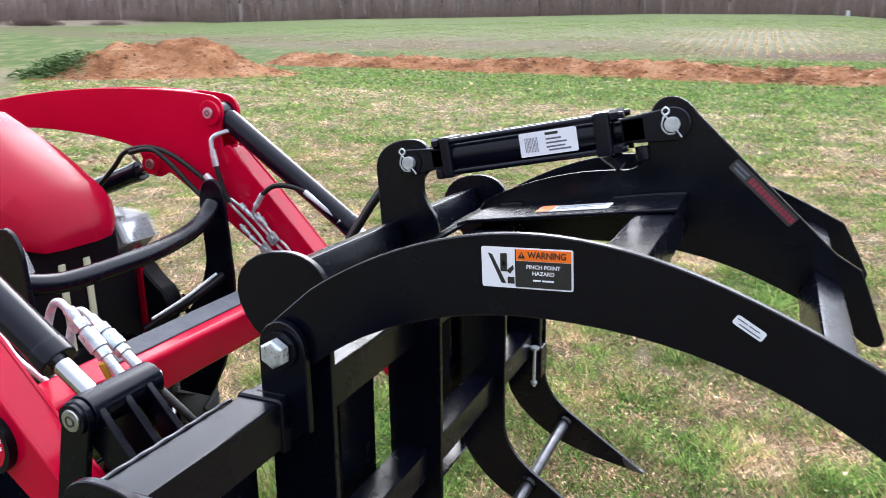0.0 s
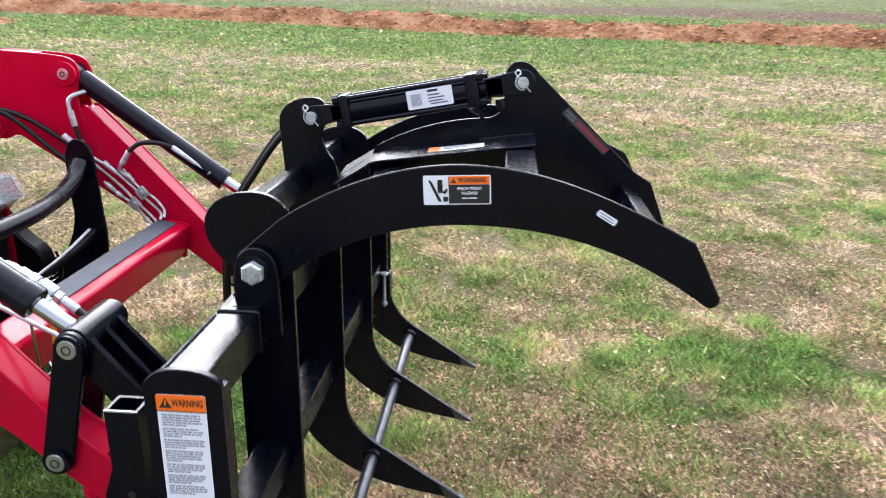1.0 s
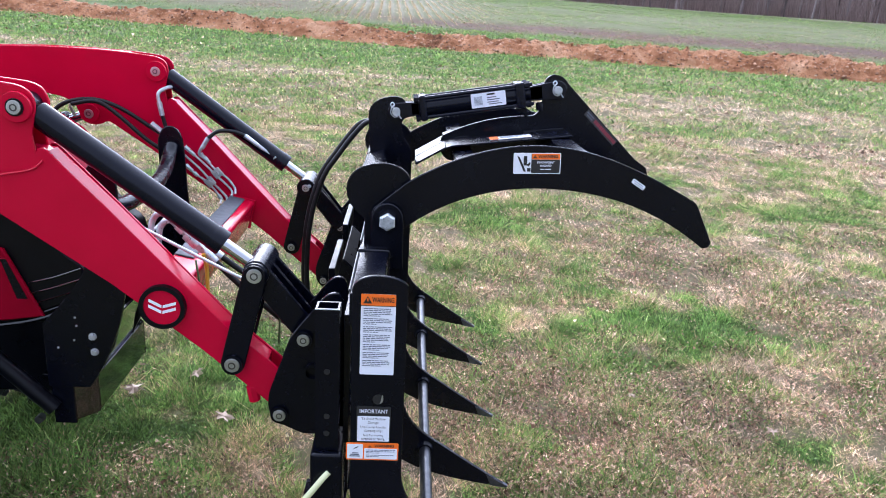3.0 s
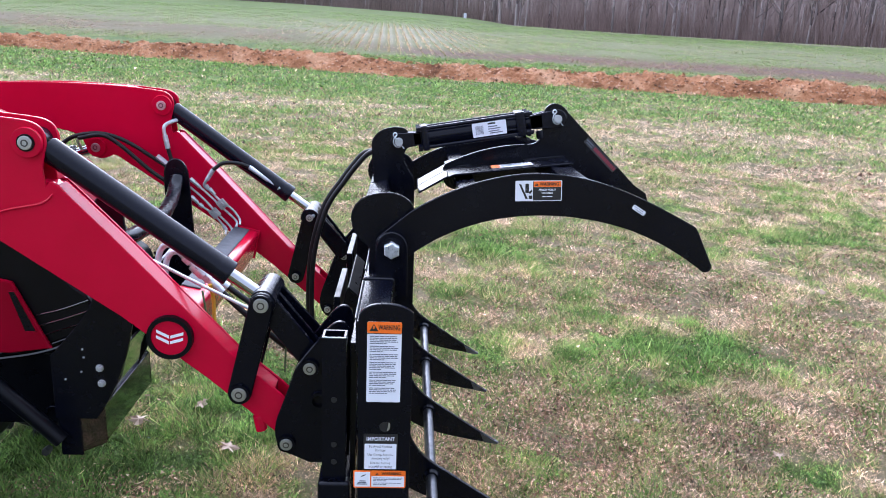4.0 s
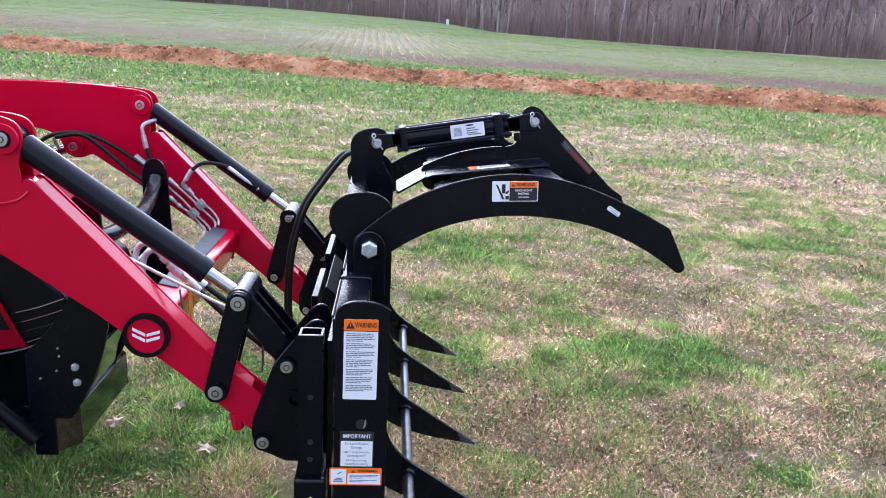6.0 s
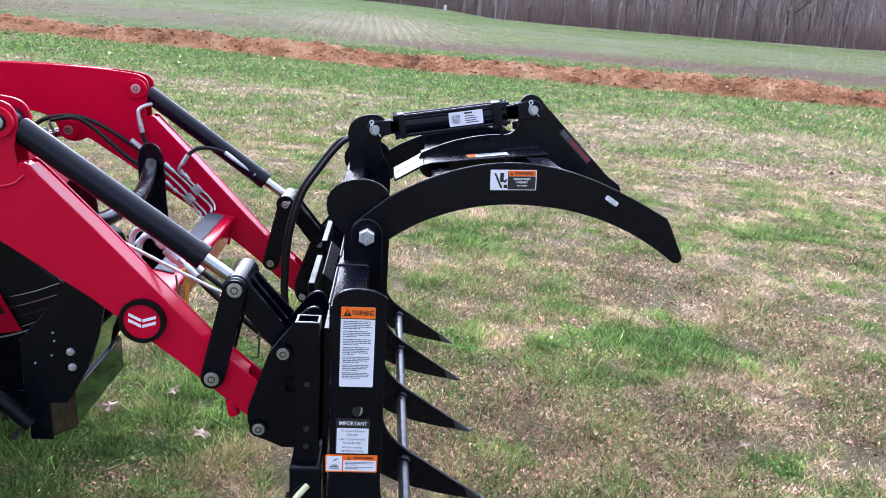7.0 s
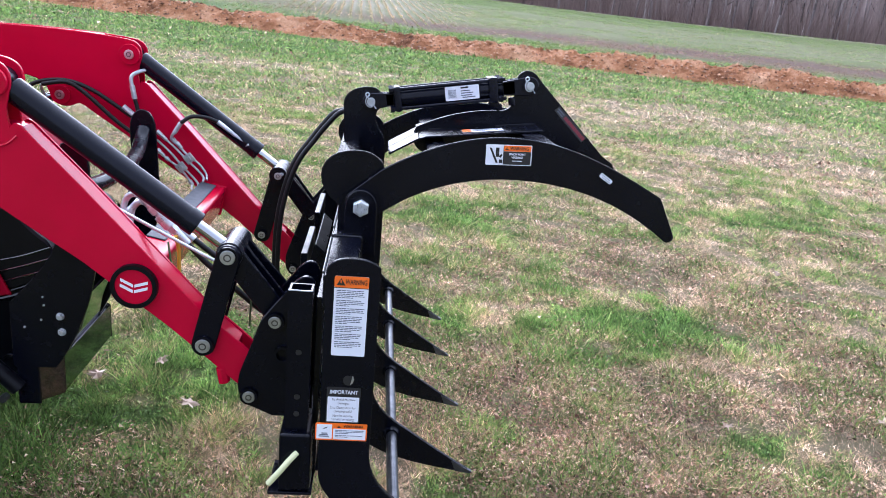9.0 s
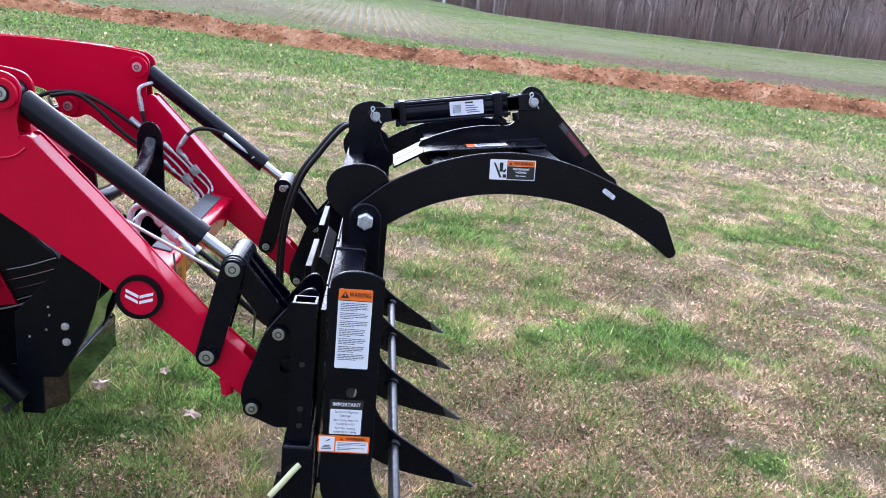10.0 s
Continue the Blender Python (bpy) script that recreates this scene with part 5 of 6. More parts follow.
line("hose_end", [(-1.362, IN - 0.036, 1.105), (-1.340, IN - 0.03, 1.142)], 0.0085, ZINC)
line("rubber_hose", [(-1.340, IN - 0.03, 1.142), (-1.305, IN - 0.02, 1.166), (-1.255, IN - 0.01, 1.166), (-1.215, IN + 0.0, 1.152)], 0.0072, RUBBER, "", 10)
line("hose_end", [(-1.215, IN, 1.152), (-1.10, IN + 0.01, 1.070)], 0.0088, ZINC)
line("port_block", [(-1.112, IN + 0.008, 1.078), (-1.085, IN + 0.02, 1.058)], 0.0125, ZINC, seg=6)
# long guide rod and couplers beside the near boom
line("guide_rod", [(-1.45, 0.900, 1.128), (-1.20, 0.900, 0.997), (-1.03, 0.900, 0.910)], 0.0045, ZINC, "long bright guide rod", 12)
for p0, p1 in (((-1.250, 1.013, 1.040), (-1.135, 1.015, 0.918)), ((-1.245, 1.057, 1.008), (-1.128, 1.055, 0.920))):
    p0, p1 = Vector(p0), Vector(p1)
    d = p1 - p0
    line("coupler_pipe", [p0 + Vector((-0.055, -0.02, -0.075)), p0 + Vector((-0.05, 0, -0.01)), p0 + Vector((-0.025, 0, 0.012)), p0 + d * 0.05], 0.0085, ZINC, "", 10)
    for a, b, r, sg in ((0.0, 0.16, 0.0135, 12), (0.16, 0.30, 0.0185, 6), (0.30, 0.34, 0.013, 12), (0.34, 0.60, 0.0205, 16), (0.60, 0.72, 0.017, 6), (0.72, 1.0, 0.0125, 12)):
        part("hydraulic_coupler", rod(p0 + d * a, p0 + d * b, r * 0.9, sg, bevel=0.002), ZINC, loader, "zinc-plated hydraulic quick coupler")
    line("rubber_hose", [p1, p1 + d * 0.4, p1 + d * 0.9 + Vector((0.02, 0.0, -0.01)), p1 + Vector((0.20, 0.03, -0.20))], 0.0085, RUBBER, "", 10)
for k in range(3):
    line("grey_hose", [(-1.41, 0.93 + 0.02 * k, 0.93), (-1.37, 0.94 + 0.02 * k, 1.00), (-1.33, 0.95 + 0.02 * k, 0.945 - 0.015 * k), (-1.24, 0.96 + 0.02 * k, 0.89)], 0.007, RUBBER if k == 1 else ZINC, "", 10)
line("yellow_strap", [(-1.165, 1.0, 0.945), (-1.160, 1.01, 0.90), (-1.157, 1.0, 0.845), (-1.150, 0.99, 0.80)], 0.006, YELLOW, "yellow plastic tie hanging down", 6)
line("green_cord", [(-1.175, 0.96, 0.94), (-1.165, 0.95, 0.87), (-1.168, 0.95, 0.80)], 0.003, GREEN_CORD, "thin green cord", 6)
line("green_cord", [(-0.945, 0.93, 0.885), (-0.948, 0.93, 0.82), (-0.952, 0.93, 0.72)], 0.003, GREEN_CORD, "thin green cord", 6)

# ---- tractor ----
tractor = thing("tractor", (-1.9, LY, 0.0), "compact red tractor with black grille standing on the lawn", "tractor")


def hood():
    rows = ((-1.566, 0.05, 1.062, 1.080, 1.092), (-1.574, 0.100, 1.064, 1.095, 1.118), (-1.600, 0.140, 1.078, 1.13, 1.165), (-1.64, 0.175, 1.098, 1.158, 1.214), (-1.73, 0.200, 1.112, 1.195, 1.270), (-1.82, 0.212, 1.12, 1.238, 1.330), (-1.95, 0.225, 1.125, 1.29, 1.390), (-2.2, 0.245, 1.13, 1.32, 1.425), (-2.6, 0.27, 1.13, 1.345, 1.455), (-3.0, 0.285, 1.13, 1.36, 1.47))
    bm, loops = bmesh.new(), []
    for x, w, zb, zs, zt in rows:
        half = ((w, zb), (w * 1.02, zb + (zs - zb) * 0.22), (w * 1.0, zb + (zs - zb) * 0.6), (w * 0.86, zs + (zt - zs) * 0.30), (w * 0.60, zt - (zt - zs) * 0.22), (w * 0.28, zt - (zt - zs) * 0.05))
        prof = [(-a, z) for a, z in half] + [(0, zt)] + [(a, z) for a, z in half[::-1]]
        loops.append([bm.verts.new((x, LY + a, z)) for a, z in prof])
    for a, b in zip(loops, loops[1:]):
        for k in range(len(a) - 1):
            bm.faces.new((a[k], a[k + 1], b[k + 1], b[k]))
    bm.faces.new(loops[0])
    bm.faces.new(loops[-1][::-1])
    return part("hood", bm, HOOD_RED, tractor, "smooth glossy red hood", sharp=22)


hood_ob = hood()
part("grille", box((-2.6, LY - 0.20, 0.66), (-1.60, LY + 0.20, 1.095), 0.02, 3), PLASTIC, tractor, "black plastic grille housing")
for dy in (-0.055, 0.02):
    part("grille_strip", box((-1.5995, LY + dy, 0.70), (-1.5935, LY + dy + 0.022, 1.02), 0.003, 1), CREAM, tractor)
for s in (-1, 1):
    part("grille_trim", box((-1.625, LY + s * 0.210 - 0.008, 0.70), (-1.595, LY + s * 0.210 + 0.008, 1.03), 0.004, 2), HOOD_RED, tractor)
    ys = sorted((LY + s * 0.135, LY + s * 0.262))
    lamp = part("headlight", plate([(-1.575, 1.030), (-1.600, 1.085), (-1.735, 1.098), (-1.750, 1.000), (-1.640, 0.972)], ys[0] + 0.006, ys[1] - 0.006, 0.006), DULL, tractor, "clear headlight with a chromed reflector")
    part("reflector", plate([(-1.571, 1.032), (-1.597, 1.079), (-1.640, 1.083), (-1.650, 1.005)], ys[0] + 0.022, ys[1] - 0.012, 0.003), CHROME, lamp)
    part("lens", plate([(-1.566, 1.030), (-1.594, 1.091), (-1.742, 1.104), (-1.757, 0.996), (-1.640, 0.966)], *ys, 0.005), LENS, lamp)
    yy = LY + s * 0.268
    ya, yb = sorted((yy, yy - s * 0.06))
    side = part("side_screen", plate(route((-1.95, 1.06), ((-1.70, 1.06),), ((-1.64, 1.0),), ((-1.60, 0.94), (-1.56, 0.90), (-1.535, 0.885)), ((-1.505, 0.85), (-1.51, 0.80), (-1.55, 0.775)), ((-1.63, 0.72), (-1.75, 0.70), (-1.95, 0.70))), ya, yb, 0.006), PLASTIC, tractor, "ribbed black side screen")
    for k in range(3):
        dz = 0.030 * k
        part("screen_rib", hose([(-1.672 + 0.008 * k, yy + s * 0.003, 0.818 - dz), (-1.60, yy + s * 0.004, 0.838 - dz), (-1.525 + 0.004 * k, yy + s * 0.001, 0.866 - dz)], 0.0026, 6, 5), GLOSS_BLACK, side)
    for dz, rr in ((0.0, 0.0065), (0.017, 0.0035)):
        part("screen_rim", hose([(-1.80, yy, 0.680 + dz), (-1.698, yy + s * 0.002, 0.698 + dz), (-1.632, yy + s * 0.002, 0.717 + dz), (-1.568, yy + s * 0.002, 0.744 + dz), (-1.516, yy, 0.772 + dz), (-1.501, yy - s * 0.004, 0.806 + dz), (-1.512, yy - s * 0.004, 0.842 + dz)], rr, 8, 6), GLOSS_BLACK, side)
    fin = part("side_fin", plate(route((-1.95, 0.945), ((-1.77, 0.93),), ((-1.725, 0.92),), ((-1.635, 0.722),), ((-1.75, 0.705),), ((-1.95, 0.705),)), *sorted((yy + s * 0.001, yy + s * 0.016)), 0.004), HOOD_RED, tractor, "red side fin with a slot")
    part("fin_slot", plate([(-1.735, 0.895), (-1.715, 0.895), (-1.668, 0.775), (-1.70, 0.772)], *sorted((yy + s * 0.0165, yy + s * 0.0175)), 0), BLACK, fin)
    part("slot_rim", hose([(-1.735, yy + s * 0.0175, 0.893), (-1.716, yy + s * 0.0175, 0.893), (-1.669, yy + s * 0.0175, 0.776), (-1.699, yy + s * 0.0175, 0.773)], 0.0022, 6, 1, soft=False), HOOD_RED, fin)
part("front_frame", box((-2.8, LY - 0.118, 0.42), (-1.565, LY + 0.118, 0.79), 0.01, 2), SATIN, tractor, "dark front frame of the tractor")
for s in (-1, 1):
    chk = part("frame_cheek", plate([(-1.96, 0.78), (-1.50, 0.78), (-1.475, 0.665), (-1.505, 0.565), (-1.545, 0.49), (-1.66, 0.40), (-1.96, 0.40)], *sorted((LY + s * 0.119, LY + s * 0.131)), 0.002), SATIN, tractor)
# front bumper: folded glossy plate with rounded ends
bump = part("bumper", box((-1.545, LY - 0.200, 0.382), (-1.533, LY + 0.205, 0.500), 0.003, 2), GLOSS_BLACK, tractor, "glossy black folded steel front bumper")
for s in (-1, 1):
    wing = box((-0.006, -0.046, 0.378), (0.006, 0.046, 0.502), 0.003, 2, None)
    wing.transform(Matrix.Translation((-1.566, LY + s * 0.236, 0)) @ pose(0, 0, 0, 0, 0, s * 42))
    part("bumper_wing", wing, GLOSS_BLACK, bump)
    part("bumper_end", box((-1.640, LY + s * 0.270 - 0.005, 0.374), (-1.576, LY + s * 0.270 + 0.005, 0.502), 0.004, 2), BLACK, bump)
part("bumper_shelf", box((-1.70, LY - 0.20, 0.488), (-1.546, LY + 0.20, 0.496), 0.002, 1), BLACK, bump)
apron = bmesh.new()
for q in ((0.0, 0.0), (-0.008, 0.003)):
    for u, dx, z in ((-0.185, 0.0, 0.5025), (0.185, 0.0, 0.5025), (0.115, 0.060, 0.672), (-0.115, 0.060, 0.672)):
        apron.verts.new((-1.540 + dx + q[0], LY + u, z + q[1]))
av = apron.verts[:]
for f in ((0, 1, 2, 3), (7, 6, 5, 4), (0, 4, 5, 1), (1, 5, 6, 2), (2, 6, 7, 3), (3, 7, 4, 0)):
    apron.faces.new([av[k] for k in f])
part("bumper_apron", apron, GLOSS_BLACK, tractor, "leaning glossy black front plate")
# small black discs painted as the shaded holes of the apron
for s in (-1, 1):
    part("apron_hole_shade", rod((-1.5215, LY + s * 0.13, 0.548), (-1.5195, LY + s * 0.13, 0.549), 0.005, 12), INK, tractor)
for s in (-1, 1):
    part("bumper_brace", rod((-2.05, LY + s * 0.30, 0.88), (-1.630, LY + s * 0.285, 0.43), 0.024, 20), SATIN, tractor)
    part("brace_bolt", rod((-1.66, LY + s * 0.305, 0.415), (-1.66, LY + s * 0.330, 0.415), 0.012, 6), DULL, tractor)
# grille guard
for s in (-1, 1):
    UP = route((-1.490, 1.105), ((-1.492, 1.203), (-1.402, 1.203), (-1.402, 1.105)), ((-1.396, 0.95),), ((-1.388, 0.88), (-1.395, 0.80), (-1.425, 0.70)), ((-1.455, 0.62),), ((-1.500, 0.535),), ((-1.522, 0.503),), ((-1.64, 0.503),), ((-1.64, 0.70),), ((-1.55, 0.80), (-1.50, 0.85), (-1.486, 0.95)))
    y = 1.050 if s < 0 else 1.680
    upright = part("guard_upright", plate(UP, y - 0.006, y + 0.006, 0.002), BLACK, tractor, "black steel grille guard upright")
    for x, z in ((-1.500, 0.668), (-1.498, 0.620)):
        y0 = y + s * 0.0062
        part("flange_bolt", rod((x, y0, z), (x, y0 + s * 0.004, z), 0.0115, 24, bevel=0.001), ZINC, upright, "zinc flange bolt")
        part("bolt_head", plate(hexagon((x, z), 0.0090, 0.3), *sorted((y0 + s * 0.0042, y0 + s * 0.011)), 0.001), ZINC, upright)
    for x, z in ((-1.553, 0.655), (-1.545, 0.725), (-1.543, 0.700), (-1.60, 0.63)):
        y0 = y + s * 0.0062
        part("rivet", rod((x, y0, z), (x, y0 + s * 0.003, z), 0.0030, 12), ZINC, upright)
part("guard_tube", hose([(-1.440, 1.056, 1.055), (-1.425, 1.15, 1.035), (-1.415, 1.30, 1.035), (-1.415, 1.42, 1.04), (-1.430, 1.55, 1.052), (-1.440, 1.63, 1.075), (-1.442, 1.674, 1.108)], 0.0235, 20, 8), BLACK, tractor, "bowed black grille guard tube")
part("guard_tube", hose([(-1.43, 1.674, 0.90), (-1.45, LY + 0.22, 0.86), (-1.52, LY + 0.12, 0.80)], 0.012, 16, 6), SATIN, tractor)
# thin zinc strand added as the highlight along the guard
part("guard_highlight", hose([(-1.425, LY + 0.31, 0.915), (-1.445, LY + 0.20, 0.875), (-1.47, LY + 0.10, 0.845)], 0.004, 8, 5), ZINC, tractor)


def wheel(y, s):
    c = Vector((-2.03, y, 0.305 + float(height(-2.03, y))))
    bm, seg = bmesh.new(), 48
    prof = ((0.17, -0.085), (0.24, -0.098), (0.285, -0.092), (0.300, -0.07), (0.303, 0.0), (0.300, 0.07), (0.285, 0.092), (0.24, 0.098), (0.17, 0.085))
    loops = [[bm.verts.new((c.x + r * math.cos(2 * math.pi * k / seg), c.y + w, c.z + r * math.sin(2 * math.pi * k / seg))) for r, w in prof] for k in range(seg)]
    for k in range(seg):
        a, b = loops[k], loops[(k + 1) % seg]
        for j in range(len(prof) - 1):
            bm.faces.new((a[j], a[j + 1], b[j + 1], b[j]))
    w = part("wheel", bm, TYRE, tractor, "black rubber front wheel with bar lugs")
    lug = mesh_of(box((-0.07, -0.011, -0.016), (0.012, 0.011, 0.012), 0.003, 1), "tread_lug", TYRE)
    for k in range(18):
        for q in (-1, 1):
            ob = new("tread_lug", lug)
            ob.parent = w
            ob.matrix_basis = Matrix.Translation(c) @ pose(0, 0, 0, 0, 20 * k + 5 * q, 0) @ pose(0, q * 0.05, 0.303, 0, 0, 90 + 28 * q)
    part("rim", rod(c - Vector((0, 0.07, 0)), c + Vector((0, 0.07, 0)), 0.172, 36, bevel=0.01), SATIN, w)
    part("hub", rod(c + Vector((0, s * 0.05, 0)), c + Vector((0, s * 0.10, 0)), 0.06, 24, bevel=0.006), SATIN, w)


wheel(LY - 0.54, -1)
wheel(LY + 0.54, 1)
part("front_axle", box((-2.08, LY - 0.45, 0.26), (-1.98, LY + 0.45, 0.36), 0.02, 2), SATIN, tractor)

# tractor and loader lean a little with the ground
for ob in (loader, tractor):
    pivot = Matrix.Translation((0, 0.80, 0.6))
    ob.matrix_world = pivot @ pose(0, 0, 0, 0.9) @ pivot.inverted() @ Matrix.Translation(ob.location)

# ---- woods ----


class Branches:
    """Collects three-sided tapered limbs for one big mesh."""

    def __init__(self):
        self.v, self.f, self.n = [], [], 0

    def limb(self, a, b, ra, rb):
        d = b - a
        ln = np.linalg.norm(d) + 1e-9
        d = d / ln
        h = np.array((1.0, 0, 0)) if abs(d[2]) > 0.7 else np.array((0, 0, 1.0))
        u = np.cross(d, h)
        u /= np.linalg.norm(u) + 1e-9
        w = np.cross(d, u)
        for p, r in ((a, ra), (b, rb)):
            for k in range(3):
                t = 2.0944 * k
                self.v.append(p + (u * math.cos(t) + w * math.sin(t)) * r)
        n = self.n
        self.f += [(n, n + 1, n + 4, n + 3), (n + 1, n + 2, n + 5, n + 4), (n + 2, n, n + 3, n + 5)]
        self.n += 6


class Slivers:
    """Thin twigs as narrow crossed blades."""

    def __init__(self):
        self.v, self.f, self.n = [], [], 0

    def sliver(self, a, b, r):
        for k in range(2):
            o = np.array((r, 0, 0)) if k else np.array((0, r, 0))
            self.v += [a - o, a + o, b]
            self.f.append((self.n, self.n + 1, self.n + 2))
            self.n += 3


def bare_tree(rnd, tall):
    """Trunk, limbs, branches and twigs of a leafless tree about the origin."""
    br, tw = Branches(), Slivers()
    lean = np.array((rnd.uniform(-0.05, 0.05), rnd.uniform(-0.05, 0.05), 1.0))
    r0, p, pts = tall * rnd.uniform(0.009, 0.014), np.zeros(3), []
    for k in range(6):
        q = p + lean * tall / 6 + np.array((rnd.uniform(-1, 1), rnd.uniform(-1, 1), 0)) * tall * 0.012
        br.limb(p, q, r0 * (1 - k / 6.6), r0 * (1 - (k + 1) / 6.6))
        pts.append((p, q, r0 * (1 - (k + 0.5) / 6.6)))
        p = q

    def grow(a, d, ln, r, depth):
        if depth == 2:
            tw.sliver(a, a + d * ln, r)
            return
        mid = a + d * ln * 0.5 + np.array([rnd.uniform(-1, 1) for _ in range(3)]) * ln * 0.06
        end = mid + (d + np.array((rnd.uniform(-0.25, 0.25), rnd.uniform(-0.25, 0.25), 0.28))) * ln * 0.45
        if depth == 0:
            br.limb(a, mid, r, r * 0.7)
            br.limb(mid, end, r * 0.7, r * 0.3)
        else:
            tw.sliver(a, end, r * 1.3)
        for _ in range(6 if depth == 0 else 6):
            s = rnd.uniform(0.25, 1.0)
            base = a + (mid - a) * s * 2 if s < 0.5 else mid + (end - mid) * (s - 0.5) * 2
            nd = d + np.array([rnd.uniform(-0.9, 0.9), rnd.uniform(-0.9, 0.9), rnd.uniform(-0.1, 0.8)])
            grow(base, nd / np.linalg.norm(nd), ln * rnd.uniform(0.4, 0.65), max(r * 0.5, 0.016), depth + 1)

    for _ in range(15):
        k = rnd.choice((1, 2, 2, 3, 3, 4, 4, 5, 5))
        a, b, r = pts[k]
        base = a + (b - a) * rnd.random()
        t = rnd.uniform(0, 6.28)
        up = rnd.uniform(0.5, 1.3)
        d = np.array((math.cos(t), math.sin(t), up))
        grow(base, d / np.linalg.norm(d), tall * rnd.uniform(0.13, 0.26) * (1.25 - k * 0.13), r * 0.5, 0)
    return [(np.array(o.v), np.array(o.f)) for o in (br, tw)]


def stamp_mesh(name, stamps, mat, label, category):
    vs, fs, off = [], [], 0
    for (v, f), m, at in stamps:
        vs.append(v @ m.T + at)
        fs.append(f + off)
        off += len(v)
    v, f = np.concatenate(vs).astype(np.float32), np.concatenate(fs).astype(np.int32)
    me = bpy.data.meshes.new(name)
    me.vertices.add(len(v))
    me.vertices.foreach_set("co", v.ravel())
    me.loops.add(f.size)
    me.loops.foreach_set("vertex_index", f.ravel())
    me.polygons.add(len(f))
    k = f.shape[1]
    me.polygons.foreach_set("loop_start", np.arange(0, f.size, k, dtype=np.int32))
    me.update(calc_edges=True)
    me.materials.append(mat)
    return tagged(new(name, me), label, category, kind="stuff")


rnd = random.Random(4)
kinds = [bare_tree(rnd, rnd.uniform(14, 20)) for _ in range(12)]
trunk_stamps, twig_stamps = [], []


def spin(a, s):
    return np.array(((math.cos(a), -math.sin(a), 0), (math.sin(a), math.cos(a), 0), (0, 0, 1.0))) * s


def wood_place(az, deep):
    d, _ = wood_edge(az)
    r = float(d) + deep
    x, y = r * math.sin(radians(az)) - 0.6, r * math.cos(radians(az)) - 1.0
    return x, y, float(height(x, y)) - 0.2


for k in range(370):
    az = rnd.uniform(-58, 44)
    deep = rnd.random() ** 1.6 * 60 + 1.0
    x, y, z = wood_place(az, deep)
    t, tw = kinds[rnd.randrange(len(kinds))]
    m = spin(rnd.uniform(0, 6.28), rnd.uniform(0.7, 1.12))
    trunk_stamps.append((t, m, np.array((x, y, z))))
    twig_stamps.append((tw, m, np.array((x, y, z))))
stamp_mesh("woods", trunk_stamps, BARK, "belt of tall leafless grey-brown trees beyond the field", "trees")
stamp_mesh("wood_twigs", twig_stamps, TWIG, "fine bare branches and twigs of the far trees", "trees")
# saplings and undergrowth along the foot of the woods
stick = Slivers()
for a, b, r in (((0, 0, 0), (0.03, 0.02, 1.0), 0.0095), ((0.01, 0, 0.3), (0.16, 0.1, 0.8), 0.004), ((0.02, 0, 0.45), (-0.16, 0.06, 0.95), 0.004), ((0.01, 0, 0.2), (-0.08, -0.14, 0.6), 0.004), ((0.02, 0, 0.5), (0.1, -0.12, 0.98), 0.003), ((0.01, 0, 0.1), (0.14, 0.0, 0.42), 0.004)):
    stick.sliver(np.array(a, float), np.array(b, float), r)
stick = (np.array(stick.v), np.array(stick.f))
stems = []
for k in range(13000):
    az = rnd.uniform(-58, 44)
    x, y, z = wood_place(az, rnd.random() ** 1.2 * 55)
    h = rnd.uniform(1.0, 4.0) if rnd.random() < 0.9 else rnd.uniform(4, 7)
    tip = np.array(((1, 0, rnd.gauss(0, 0.16)), (0, 1, rnd.gauss(0, 0.16)), (0, 0, 1.0)))
    m = tip @ spin(rnd.uniform(0, 6.28), 1.0) @ np.diag((h * 1.3, h * 1.3, h))
    stems.append((stick, m, np.array((x, y, z))))
# low bushes on the dry bank
for az0, back, wide, tall, count in ((-50.5, 5.0, 2.2, 1.5, 520), (-46.0, 6.0, 1.8, 1.0, 300), (-54.0, 3.0, 3.0, 1.6, 500), (-43.0, 2.0, 3.5, 1.4, 400), (-29.0, 1.0, 0.8, 1.2, 160)):
    for k in range(count):
        off = rnd.gauss(0, 0.42)
        x, y, z = wood_place(az0 + off * wide, -back + rnd.uniform(-1, 1))
        h = tall * rnd.uniform(0.6, 1.2) * max(0.25, 1 - off * off * 0.8)
        tip = np.array(((1, 0, rnd.gauss(0, 0.4)), (0, 1, rnd.gauss(0, 0.4)), (0, 0, 1.0)))
        stems.append((stick, tip @ spin(rnd.uniform(0, 6.28), 1.0) @ np.diag((h * 2.2, h * 2.2, h)), np.array((x, y, z))))
stamp_mesh("undergrowth", stems, BRUSH, "dense brown saplings and brush under the far trees", "brush")



